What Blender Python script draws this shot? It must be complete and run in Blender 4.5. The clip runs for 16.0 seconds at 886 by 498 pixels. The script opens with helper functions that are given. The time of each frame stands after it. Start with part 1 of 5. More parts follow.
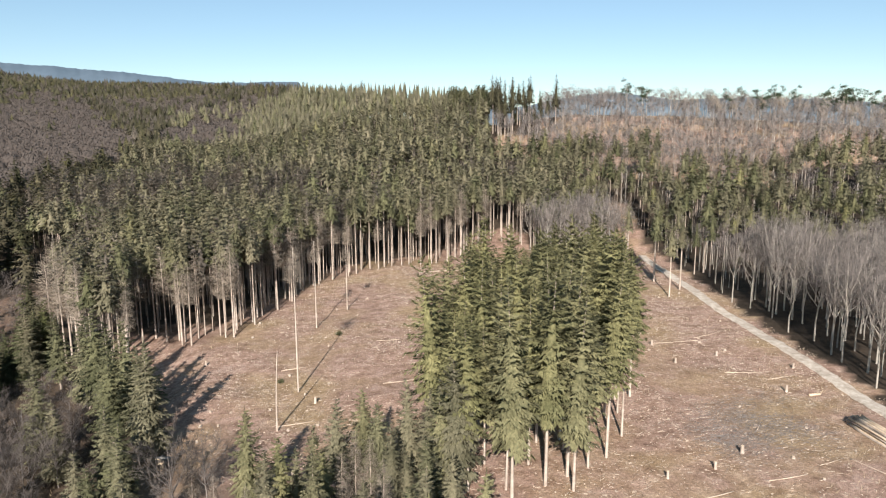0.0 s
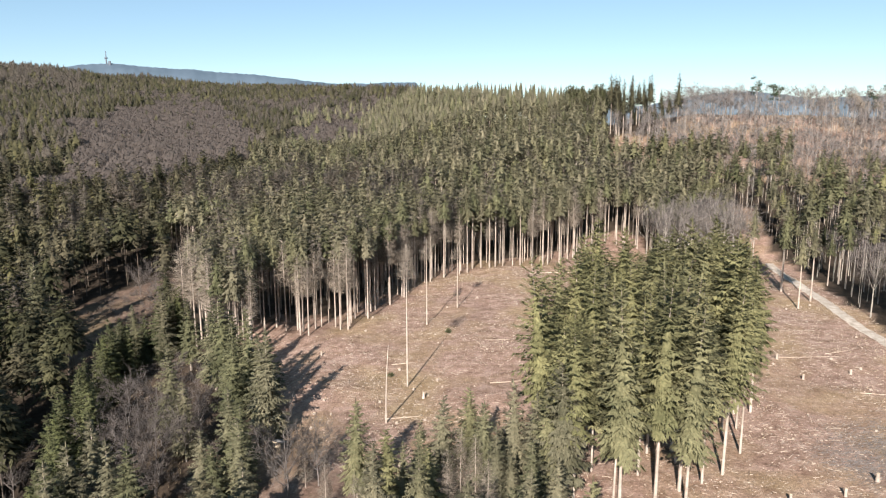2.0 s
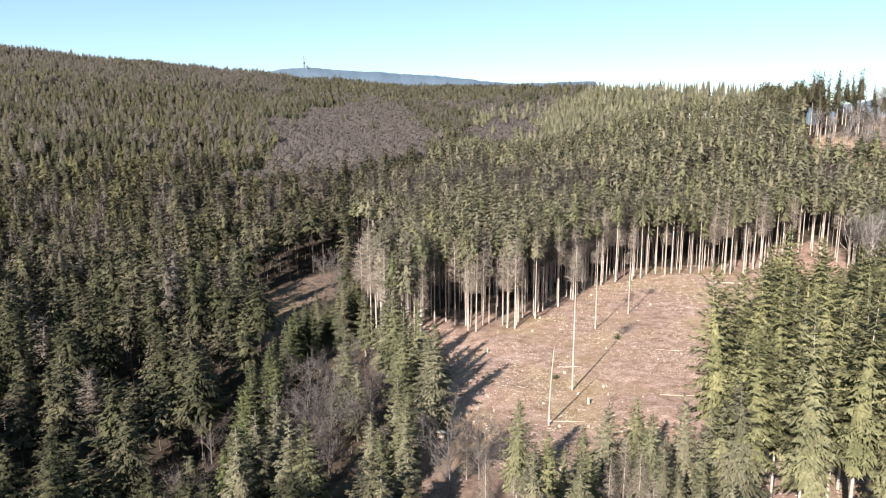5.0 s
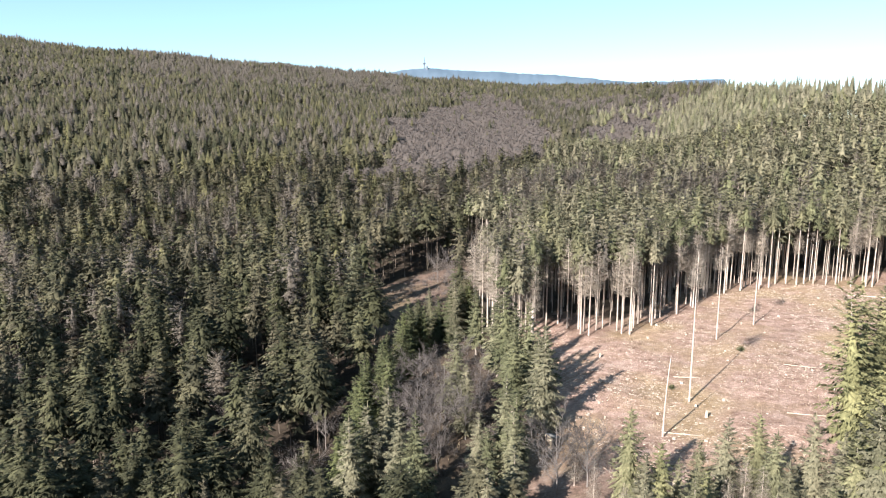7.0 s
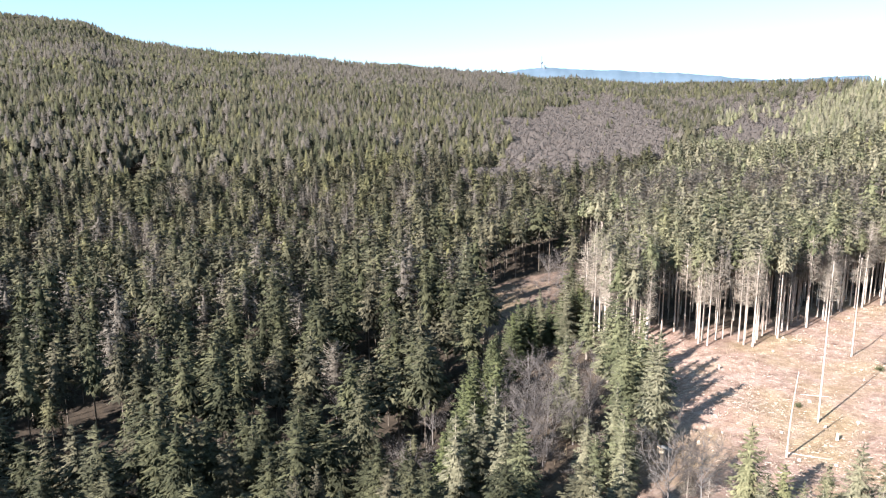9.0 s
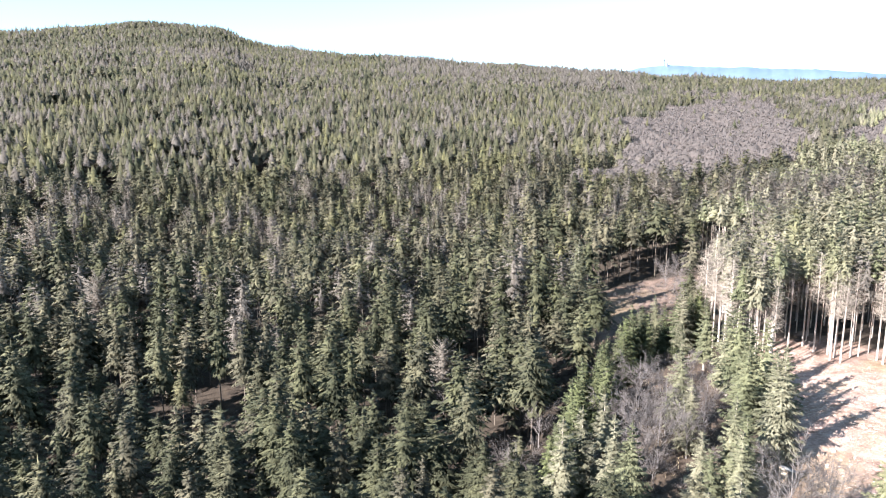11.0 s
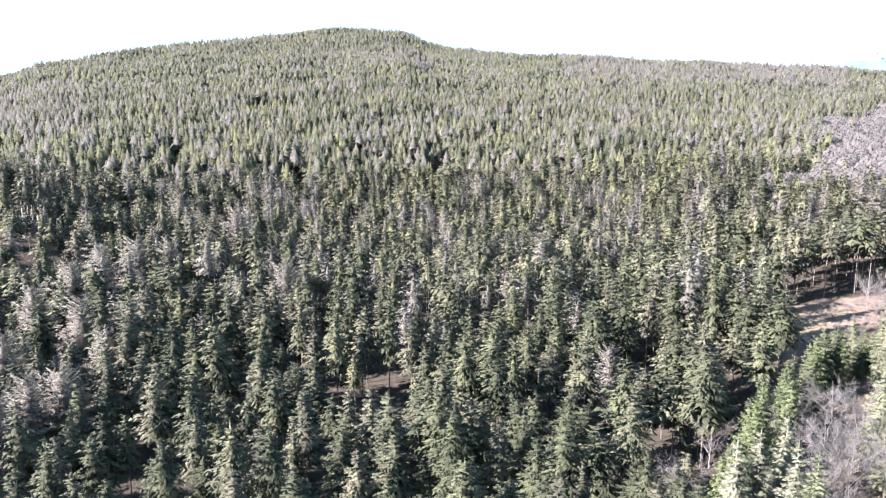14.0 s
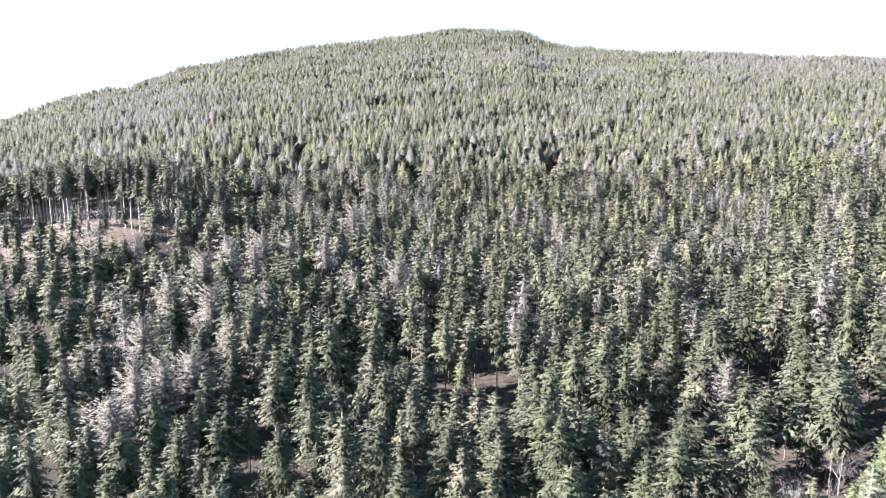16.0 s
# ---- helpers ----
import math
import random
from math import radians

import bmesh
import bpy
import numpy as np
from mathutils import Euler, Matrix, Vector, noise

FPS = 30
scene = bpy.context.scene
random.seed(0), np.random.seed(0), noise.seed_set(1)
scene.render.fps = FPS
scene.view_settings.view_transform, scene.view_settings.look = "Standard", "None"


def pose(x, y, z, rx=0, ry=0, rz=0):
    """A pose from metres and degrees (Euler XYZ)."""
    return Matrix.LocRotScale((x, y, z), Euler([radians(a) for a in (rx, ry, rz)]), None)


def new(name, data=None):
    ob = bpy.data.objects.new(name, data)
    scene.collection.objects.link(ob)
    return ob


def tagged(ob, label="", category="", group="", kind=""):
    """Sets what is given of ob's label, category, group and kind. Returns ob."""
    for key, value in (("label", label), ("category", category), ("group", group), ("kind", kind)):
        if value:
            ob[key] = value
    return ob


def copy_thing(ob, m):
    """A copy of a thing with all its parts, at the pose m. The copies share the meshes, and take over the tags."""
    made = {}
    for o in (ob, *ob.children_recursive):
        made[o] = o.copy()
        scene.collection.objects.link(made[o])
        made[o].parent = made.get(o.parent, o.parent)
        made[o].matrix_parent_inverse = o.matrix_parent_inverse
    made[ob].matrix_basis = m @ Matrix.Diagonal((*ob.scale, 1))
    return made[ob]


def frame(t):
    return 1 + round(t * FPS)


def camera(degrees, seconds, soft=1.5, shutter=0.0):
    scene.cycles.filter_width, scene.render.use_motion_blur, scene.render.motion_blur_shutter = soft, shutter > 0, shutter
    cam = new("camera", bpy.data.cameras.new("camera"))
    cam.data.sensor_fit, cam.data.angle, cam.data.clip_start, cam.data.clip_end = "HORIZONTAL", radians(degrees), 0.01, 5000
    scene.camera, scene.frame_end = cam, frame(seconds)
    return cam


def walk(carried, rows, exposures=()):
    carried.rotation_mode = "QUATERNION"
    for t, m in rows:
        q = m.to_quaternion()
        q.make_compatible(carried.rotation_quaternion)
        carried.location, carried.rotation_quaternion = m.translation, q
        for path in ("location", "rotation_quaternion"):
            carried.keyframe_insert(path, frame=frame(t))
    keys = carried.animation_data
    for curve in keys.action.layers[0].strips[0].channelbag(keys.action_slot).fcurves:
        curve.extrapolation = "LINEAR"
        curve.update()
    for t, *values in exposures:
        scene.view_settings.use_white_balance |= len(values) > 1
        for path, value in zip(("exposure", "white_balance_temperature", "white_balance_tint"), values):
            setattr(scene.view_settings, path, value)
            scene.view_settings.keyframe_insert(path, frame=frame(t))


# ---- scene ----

# ---- camera: a drone hovering and turning to its left ----
cam = camera(64.78, 16.0, soft=1.25)
TURN = [(0.0, 0.0), (0.5, 2.322), (1.0, 4.62), (1.5, 6.937), (2.0, 9.266), (2.5, 11.607), (3.0, 13.931), (3.5, 16.293), (4.0, 18.655),
        (6.5, 30.473), (7.0, 32.813), (7.5, 35.141), (8.0, 37.454), (8.5, 39.781), (9.0, 42.107), (11.5, 53.692), (12.0, 56.027),
        (12.5, 58.361), (13.0, 60.687), (13.5, 63.012), (14.0, 65.336), (14.5, 67.64), (15.0, 69.936), (15.5, 72.268), (16.0, 74.6)]
walk(cam, [(t, pose(0, 0, 0, 90 - 10.417, 0.1125, a)) for t, a in TURN],
     exposures=[(0.0, 1.12, 6180, 11), (4.0, 1.48, 6120, 13), (7.0, 1.84, 5900, 11), (9.0, 2.2, 5740, 11), (12.0, 2.9, 5480, 14), (16.0, 3.32, 5280, 15)])

# ---- light: low winter sun behind the first view ----
SUN_EL, SHADOW_AZ = 28.0, -5.0
w = bpy.data.worlds.new("sky")
scene.world = w
w.use_nodes = True
nt = w.node_tree
sky = nt.nodes.new("ShaderNodeTexSky")
sky.sky_type = "NISHITA"
sky.sun_disc = False
sky.sun_elevation = radians(SUN_EL)
sky.sun_rotation = radians(180 - SHADOW_AZ)
sky.altitude = 2500
sky.air_density, sky.dust_density, sky.ozone_density = 1.0, 0.2, 0.05
tint = nt.nodes.new("ShaderNodeMix")
tint.data_type, tint.blend_type = "RGBA", "MULTIPLY"
tint.inputs[0].default_value, tint.inputs[7].default_value = 1.0, (1.0, 1.04, 1.0, 1)
nt.links.new(sky.outputs[0], tint.inputs[6])
even = nt.nodes.new("ShaderNodeMix")
even.data_type = "RGBA"
even.inputs[0].default_value, even.inputs[7].default_value = 0.24, (4.4, 7.2, 8.8, 1)
nt.links.new(tint.outputs[2], even.inputs[6])
nt.links.new(even.outputs[2], nt.nodes["Background"].inputs[0])
nt.nodes["Background"].inputs[1].default_value = 0.05
sun = new("sun", bpy.data.lights.new("sun", "SUN"))
sun.data.energy, sun.data.angle, sun.data.color = 5.0, radians(0.5), (1.0, 0.93, 0.82)
sa = radians(SHADOW_AZ)
sun_way = Vector((-math.sin(sa) * math.cos(radians(SUN_EL)), math.cos(sa) * math.cos(radians(SUN_EL)), -math.sin(radians(SUN_EL))))
sun.matrix_world = Matrix.Translation((0, -50, 100)) @ sun_way.to_track_quat("-Z", "Y").to_matrix().to_4x4()


# ---- materials ----
def material(name, dark, light, rough=0.9, scale=0.16, fine=3.0, island=0.3, translucent=0.0, bump=0.0, third=None, grain=0.5, sway=1.0, tones=None, holes=None):
    """Colour between dark and light by slow noise over the place, fine noise and a random share for each loose piece."""
    m = bpy.data.materials.new(name)
    m.use_nodes = True
    n, l = m.node_tree.nodes, m.node_tree.links
    bsdf = n["Principled BSDF"]
    bsdf.inputs["Roughness"].default_value = rough
    bsdf.inputs["Specular IOR Level"].default_value = 0.25
    geo = n.new("ShaderNodeNewGeometry")
    slow, quick = n.new("ShaderNodeTexNoise"), n.new("ShaderNodeTexNoise")
    for tex, sc, det in ((slow, scale, 2.0), (quick, fine, 5.0)):
        l.new(geo.outputs["Position"], tex.inputs["Vector"])
        tex.inputs["Scale"].default_value, tex.inputs["Detail"].default_value = sc, det
    a = n.new("ShaderNodeMath")
    a.operation = "MULTIPLY_ADD"
    l.new(geo.outputs["Random Per Island"], a.inputs[0])
    a.inputs[1].default_value, a.inputs[2].default_value = island, -island / 2
    b = n.new("ShaderNodeMath")
    b.operation = "ADD"
    amp = n.new("ShaderNodeMath")
    amp.operation = "MULTIPLY_ADD"
    l.new(slow.outputs[0], amp.inputs[0])
    amp.inputs[1].default_value, amp.inputs[2].default_value = sway, 0.5 - 0.5 * sway
    l.new(amp.outputs[0], b.inputs[0])
    l.new(a.outputs[0], b.inputs[1])
    c = n.new("ShaderNodeMath")
    c.operation = "MULTIPLY_ADD"
    l.new(quick.outputs[0], c.inputs[0])
    c.inputs[1].default_value = grain
    l.new(b.outputs[0], c.inputs[2])
    ramp = n.new("ShaderNodeValToRGB")
    e = ramp.color_ramp.elements
    mid = 0.5 + 0.5 * grain
    e[0].position, e[0].color = mid - 0.3, (*dark, 1)
    e[1].position, e[1].color = mid + 0.3, (*light, 1)
    if third:
        x = e.new(mid)
        x.color = (*third, 1)
    l.new(c.outputs[0], ramp.inputs[0])
    colour = ramp.outputs[0]
    if tones:
        tone, tint, mul = n.new("ShaderNodeAttribute"), n.new("ShaderNodeValToRGB"), n.new("ShaderNodeMix")
        tone.attribute_name = "tone"
        mul.data_type, mul.blend_type = "RGBA", "MULTIPLY"
        mul.inputs[0].default_value = 1.0
        g = tint.color_ramp.elements
        g[0].position, g[0].color = 0.1, (*tones[0], 1)
        g[1].position, g[1].color = 0.9, (*tones[-1], 1)
        for i, c in enumerate(tones[1:-1]):
            g.new(0.1 + 0.8 * (i + 1) / (len(tones) - 1)).color = (*c, 1)
        l.new(tone.outputs["Fac"], tint.inputs[0])
        l.new(colour, mul.inputs[6])
        l.new(tint.outputs[0], mul.inputs[7])
        colour = mul.outputs[2]
    l.new(colour, bsdf.inputs["Base Color"])
    if bump:
        bp = n.new("ShaderNodeBump")
        bp.inputs["Strength"].default_value = bump
        bp.inputs["Distance"].default_value = 0.1
        l.new(quick.outputs[0], bp.inputs["Height"])
        l.new(bp.outputs[0], bsdf.inputs["Normal"])
    if translucent:
        tr, mix = n.new("ShaderNodeBsdfTranslucent"), n.new("ShaderNodeMixShader")
        l.new(colour, tr.inputs[0])
        mix.inputs[0].default_value = translucent
        l.new(bsdf.outputs[0], mix.inputs[1])
        l.new(tr.outputs[0], mix.inputs[2])
        l.new(mix.outputs[0], n["Material Output"].inputs[0])
    if holes:
        # gaps between the sprays of a bough
        lace, cut, clear, gapped = n.new("ShaderNodeTexNoise"), n.new("ShaderNodeMath"), n.new("ShaderNodeBsdfTransparent"), n.new("ShaderNodeMixShader")
        l.new(geo.outputs["Position"], lace.inputs["Vector"])
        lace.inputs["Scale"].default_value, lace.inputs["Detail"].default_value, lace.inputs["Roughness"].default_value = holes[0], 2.0, 0.6
        cut.operation = "GREATER_THAN"
        l.new(lace.outputs[0], cut.inputs[0])
        cut.inputs[1].default_value = holes[1]
        l.new(cut.outputs[0], gapped.inputs[0])
        l.new(n["Material Output"].inputs[0].links[0].from_socket, gapped.inputs[1])
        l.new(clear.outputs[0], gapped.inputs[2])
        l.new(gapped.outputs[0], n["Material Output"].inputs[0])
    return m


# each tree has a tone of its own, from deep green over grey-olive to yellowish
TONES = [(0.56, 0.60, 0.46), (0.84, 0.87, 0.72), (1.04, 0.97, 1.0), (1.06, 1.04, 0.9), (1.16, 1.15, 0.84)]
M_NEEDLE = material("spruce_needles", (0.025, 0.0245, 0.0142), (0.108, 0.0965, 0.0565), fine=2.4, island=0.2, grain=0.6, sway=0.9, translucent=0.1, holes=(3.4, 0.72), third=(0.062, 0.0565, 0.034), tones=TONES)
M_NEEDLE_D = material("stand_needles", (0.060, 0.060, 0.034), (0.188, 0.173, 0.109), fine=2.4, island=0.2, grain=0.65, sway=1.0, translucent=0.12, holes=(3.4, 0.72), third=(0.124, 0.116, 0.073), tones=TONES)
M_YOUNG = material("young_needles", (0.039, 0.046, 0.021), (0.114, 0.117, 0.058), fine=3.0, grain=1.0, sway=1.2, translucent=0.15, holes=(2.4, 0.58), third=(0.072, 0.076, 0.038), tones=TONES)
M_PINE = material("pine_needles", (0.022, 0.034, 0.018), (0.055, 0.072, 0.038), translucent=0.2)
M_DRY = material("dry_twigs", (0.13, 0.104, 0.08), (0.29, 0.236, 0.184), island=0.6)
M_LARCH = material("larch_twigs", (0.150, 0.123, 0.096), (0.195, 0.162, 0.129), island=0.15, grain=0.4, holes=(5.0, 0.64), translucent=0.4)
M_LARCH_F = material("fine_larch_twigs", (0.112, 0.092, 0.073), (0.162, 0.135, 0.108), island=0.2, fine=2.0, holes=(2.2, 0.54), translucent=0.35)
M_BEECH = material("beech_twigs", (0.115, 0.097, 0.088), (0.19, 0.162, 0.146), island=0.6)
M_BEECH_F = material("fine_beech_twigs", (0.126, 0.100, 0.086), (0.158, 0.129, 0.111), island=0.06, fine=2.0, grain=0.4, translucent=0.45)
M_GULLY = material("gully_twigs", (0.085, 0.070, 0.062), (0.165, 0.138, 0.122), island=0.6, translucent=0.3)
M_TWIG = material("brown_twigs", (0.095, 0.079, 0.069), (0.20, 0.17, 0.148), island=0.6)
M_BARK = material("spruce_bark", (0.23, 0.178, 0.142), (0.46, 0.38, 0.315), scale=0.5, fine=2.0, island=0.4, bump=0.4)
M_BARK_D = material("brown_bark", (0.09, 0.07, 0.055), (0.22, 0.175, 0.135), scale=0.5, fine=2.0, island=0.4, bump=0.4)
M_BEECHBARK = material("beech_bark", (0.22, 0.19, 0.16), (0.40, 0.355, 0.30), scale=0.5, fine=2.0, island=0.4, bump=0.3)
M_WOOD = material("cut_wood", (0.36, 0.26, 0.17), (0.64, 0.50, 0.36), scale=0.8, fine=6.0, island=0.5, bump=0.2)
M_SLASH = material("slash_wood", (0.14, 0.098, 0.072), (0.50, 0.40, 0.31), scale=0.5, fine=5.0, island=1.2)


def ground_material():
    m = bpy.data.materials.new("forest_ground")
    m.use_nodes = True
    n, l = m.node_tree.nodes, m.node_tree.links
    bsdf = n["Principled BSDF"]
    bsdf.inputs["Roughness"].default_value = 0.95
    bsdf.inputs["Specular IOR Level"].default_value = 0.1
    geo = n.new("ShaderNodeNewGeometry")

    def tex(scale, detail=4.0, rough=0.6):
        t = n.new("ShaderNodeTexNoise")
        l.new(geo.outputs["Position"], t.inputs["Vector"])
        t.inputs["Scale"].default_value, t.inputs["Detail"].default_value, t.inputs["Roughness"].default_value = scale, detail, rough
        return t.outputs[0]

    def ramp(src, *stops):
        r = n.new("ShaderNodeValToRGB")
        e = r.color_ramp.elements
        while len(e) < len(stops):
            e.new(0.5)
        for k, (p, col) in zip(e, stops):
            k.position, k.color = p, (*col, 1)
        l.new(src, r.inputs[0])
        return r.outputs[0]

    def mix(fac, a, b, kind="MIX"):
        x = n.new("ShaderNodeMix")
        x.data_type, x.blend_type = "RGBA", kind
        if isinstance(fac, float):
            x.inputs[0].default_value = fac
        else:
            l.new(fac, x.inputs[0])
        l.new(a, x.inputs[6])
        l.new(b, x.inputs[7])
        return x.outputs[2]

    big, mid, fine = tex(0.05), tex(0.35, 6.0, 0.7), tex(2.4, 6.0, 0.75)
    bare = ramp(mid, (0.30, (0.161, 0.097, 0.070)), (0.46, (0.291, 0.186, 0.139)), (0.60, (0.387, 0.261, 0.204)), (0.8, (0.505, 0.392, 0.322)))
    straw = ramp(mid, (0.3, (0.244, 0.157, 0.087)), (0.7, (0.409, 0.296, 0.187)))
    bare = mix(ramp(big, (0.45, (0, 0, 0)), (0.62, (1, 1, 1))), bare, straw)
    grit = ramp(fine, (0.3, (0.45, 0.45, 0.45)), (0.55, (0.95, 0.95, 0.95)), (0.72, (1.5, 1.5, 1.45)))
    bare = mix(0.85, bare, grit, "MULTIPLY")
    chip, speck = tex(5.5, 3.0, 0.5), tex(1.3, 5.0, 0.7)
    bare = mix(ramp(speck, (0.60, (0, 0, 0)), (0.68, (0.7, 0.7, 0.7))), bare, ramp(chip, (0.4, (0.30, 0.24, 0.19)), (0.6, (0.66, 0.56, 0.46))))
    bare = mix(ramp(speck, (0.30, (0.6, 0.6, 0.6)), (0.38, (0, 0, 0))), bare, ramp(chip, (0.4, (0.09, 0.065, 0.05)), (0.6, (0.20, 0.14, 0.10))))
    # needle litter, darker than its own brown to deepen the shade between trees
    litter = ramp(mid, (0.3, (0.022, 0.017, 0.013)), (0.7, (0.070, 0.051, 0.036)))
    at = n.new("ShaderNodeAttribute")
    at.attribute_name = "cleared"
    col = mix(at.outputs["Fac"], litter, bare)
    l.new(col, bsdf.inputs["Base Color"])
    bp = n.new("ShaderNodeBump")
    bp.inputs["Strength"].default_value, bp.inputs["Distance"].default_value = 0.8, 0.25
    l.new(fine, bp.inputs["Height"])
    l.new(bp.outputs[0], bsdf.inputs["Normal"])
    return m


M_GROUND = ground_material()
M_ROAD = material("gravel_track", (0.26, 0.21, 0.165), (0.53, 0.455, 0.38), scale=0.7, fine=2.6, island=0.0, bump=0.3)

# ---- lie of the land: skyline of the tree tops as (azimuth to the left, distance, elevation), valley floor as (azimuth, distance, level) ----
SKY_AZ = [-180, -90, -60, -45, -32, -22, -16, -10, -5, 0, 5, 10, 15, 20, 25, 30, 35, 40, 45, 50, 55, 60, 64, 66.5, 68.5, 72, 75, 80, 85, 90, 95, 98.3, 102, 106, 112, 130, 180]
SKY_D = [500, 500, 500, 450, 450, 450, 450, 440, 430, 460, 500, 600, 850, 1050, 1150, 1200, 1200, 1150, 1100, 1100, 1100, 1150, 1200, 1250, 1300, 1300, 1300, 1250, 1200, 1150, 1100, 1050, 1000, 950, 900, 600, 500]
SKY_Z = [-48, -30, -10, -4, -4, 0, 2, 3, -2, -1, 3, 7, 19, 31, 38, 46, 52, 57, 64, 70, 76, 86, 98, 114, 140, 144, 140, 118, 100, 80, 54, 29, 14, -16, -40, -45, -48]
FLOOR_AZ = [-180, -45, -10, 0, 20, 35, 50, 75, 95, 106, 130, 180]
FLOOR_D = [300, 200, 260, 240, 235, 240, 260, 280, 250, 250, 300, 300]
FLOOR_Z = [-48, -48, -48, -48, -49, -56, -65, -68, -66, -66, -54, -48]


def lattice(ix, iy, seed):
    h = (ix.astype(np.int64) * 374761393 + iy.astype(np.int64) * 668265263 + seed * 1442695041) & 0xFFFFFFFF
    h = ((h ^ (h >> 13)) * 1274126177) & 0xFFFFFFFF
    return ((h ^ (h >> 16)) & 0xFFFF) / 65535.0


def vnoise(x, y, size, seed=0):
    """Smooth noise in 0..1 with the given grain in metres."""
    x, y = np.asarray(x, float) / size, np.asarray(y, float) / size
    ix, iy = np.floor(x), np.floor(y)
    fx, fy = x - ix, y - iy
    fx, fy = fx * fx * (3 - 2 * fx), fy * fy * (3 - 2 * fy)
    a, b = lattice(ix, iy, seed), lattice(ix + 1, iy, seed)
    c, d = lattice(ix, iy + 1, seed), lattice(ix + 1, iy + 1, seed)
    return (a * (1 - fx) + b * fx) * (1 - fy) + (c * (1 - fx) + d * fx) * fy


def smooth(u):
    u = np.clip(u, 0, 1)
    return u * u * (3 - 2 * u)


def bearing(x, y):
    return np.degrees(np.arctan2(-np.asarray(x, float), np.asarray(y, float)))


def land(x, y):
    x, y = np.asarray(x, float), np.asarray(y, float)
    az, d = bearing(x, y), np.hypot(x, y)
    ds, zs = np.interp(az, SKY_AZ, SKY_D), np.interp(az, SKY_AZ, SKY_Z)
    d0, z0 = np.interp(az, FLOOR_AZ, FLOOR_D), np.interp(az, FLOOR_AZ, FLOOR_Z)
    z0 = -48.5 + (z0 + 48.5) * smooth(d / 75)
    u = np.maximum((d - d0) / (ds - d0), 0)
    e = 0.06
    rise = np.where(u < 2 * e, u * u / (4 * e), u - e) / (1 - e)
    z = z0 + (zs - z0) * np.minimum(rise, 1)
    past = np.maximum(d - ds, 0)
    z = z - np.minimum(past * 0.16, np.maximum(zs + 60, 0) + 20)
    z = z + 20 * np.exp(-((x + 325) ** 2 + (y + 60) ** 2) / (2 * 48.0 ** 2))
    rough = (vnoise(x, y, 60, 3) - 0.5) * 5 * smooth((d - 240) / 200) + (vnoise(x, y, 9, 4) - 0.5) * 0.7
    return z + rough * (1 - smooth((d - 2000) / 500))


def inside(x, y, poly):
    x, y = np.asarray(x, float), np.asarray(y, float)
    r = np.zeros(x.shape, bool)
    for (x0, y0), (x1, y1) in zip(poly, poly[1:] + poly[:1]):
        if y0 != y1:
            r ^= ((y0 > y) != (y1 > y)) & (x < (x1 - x0) * (y - y0) / (y1 - y0) + x0)
    return r


FELLED = [(-31, 88), (-45, 104), (-56, 124), (-74, 157), (-57, 150), (-47, 154), (-42, 180), (-38, 204), (-26, 221), (-16, 230), (0, 235), (11, 248),
          (20, 264), (31, 262), (36, 246), (60, 240), (66, 286), (77, 286), (77, 100), (85, 60), (140, 10), (60, 5), (30, 30), (24, 70), (-4, 86)]
CLUMP = [(-3, 84), (21, 80), (26, 95), (32, 116), (38, 146), (26, 158), (9, 148), (0, 122)]
GULLY = [(-58, 78), (-66, 72), (-74, 84), (-89, 106), (-100, 124), (-110, 143), (-128, 168), (-146, 192), (-136, 206), (-124, 214), (-118, 200), (-112, 180),
         (-98, 158), (-86, 150), (-78, 142), (-66, 128), (-60, 116), (-52, 104), (-50, 84)]
GLADE = [(-287, -88), (-292, -57), (-319, -28), (-370, -32), (-324, -63), (-337, -103), (-331, -120), (-282, -103)]
BEECHES = [(-228, 303), (-281, 365), (-332, 424), (-360, 480), (-395, 600), (-420, 725), (-345, 668), (-290, 600), (-240, 510), (-196, 428), (-174, 362), (-191, 330)]
BEECH_SPOT = [(-195, 480), (-190, 530), (-161, 540), (-128, 450), (-143, 410), (-163, 414)]
BEECH_BAND = [(-520, 730), (-480, 850), (-325, 740), (-255, 790), (-160, 670), (-145, 470), (-172, 440), (-200, 560), (-330, 690)]
SLOPE = [(57, 412), (57, 404), (29, 407), (29, 384), (50, 348), (80, 334), (110, 316), (128, 298), (142, 290), (165, 318), (210, 318), (330, 330), (240, 440), (84, 490), (64, 470)]
STRIP = [(-117, 142), (-131, 160), (-140, 175), (-147, 193), (-144, 206), (-137, 218), (-122, 219), (-105, 203), (-103, 188), (-116, 184), (-120, 177), (-121, 166), (-112, 146)]
LARCHES = [(-158, 268), (-113, 240), (-62, 248), (-42, 292), (-86, 332), (-150, 314)]


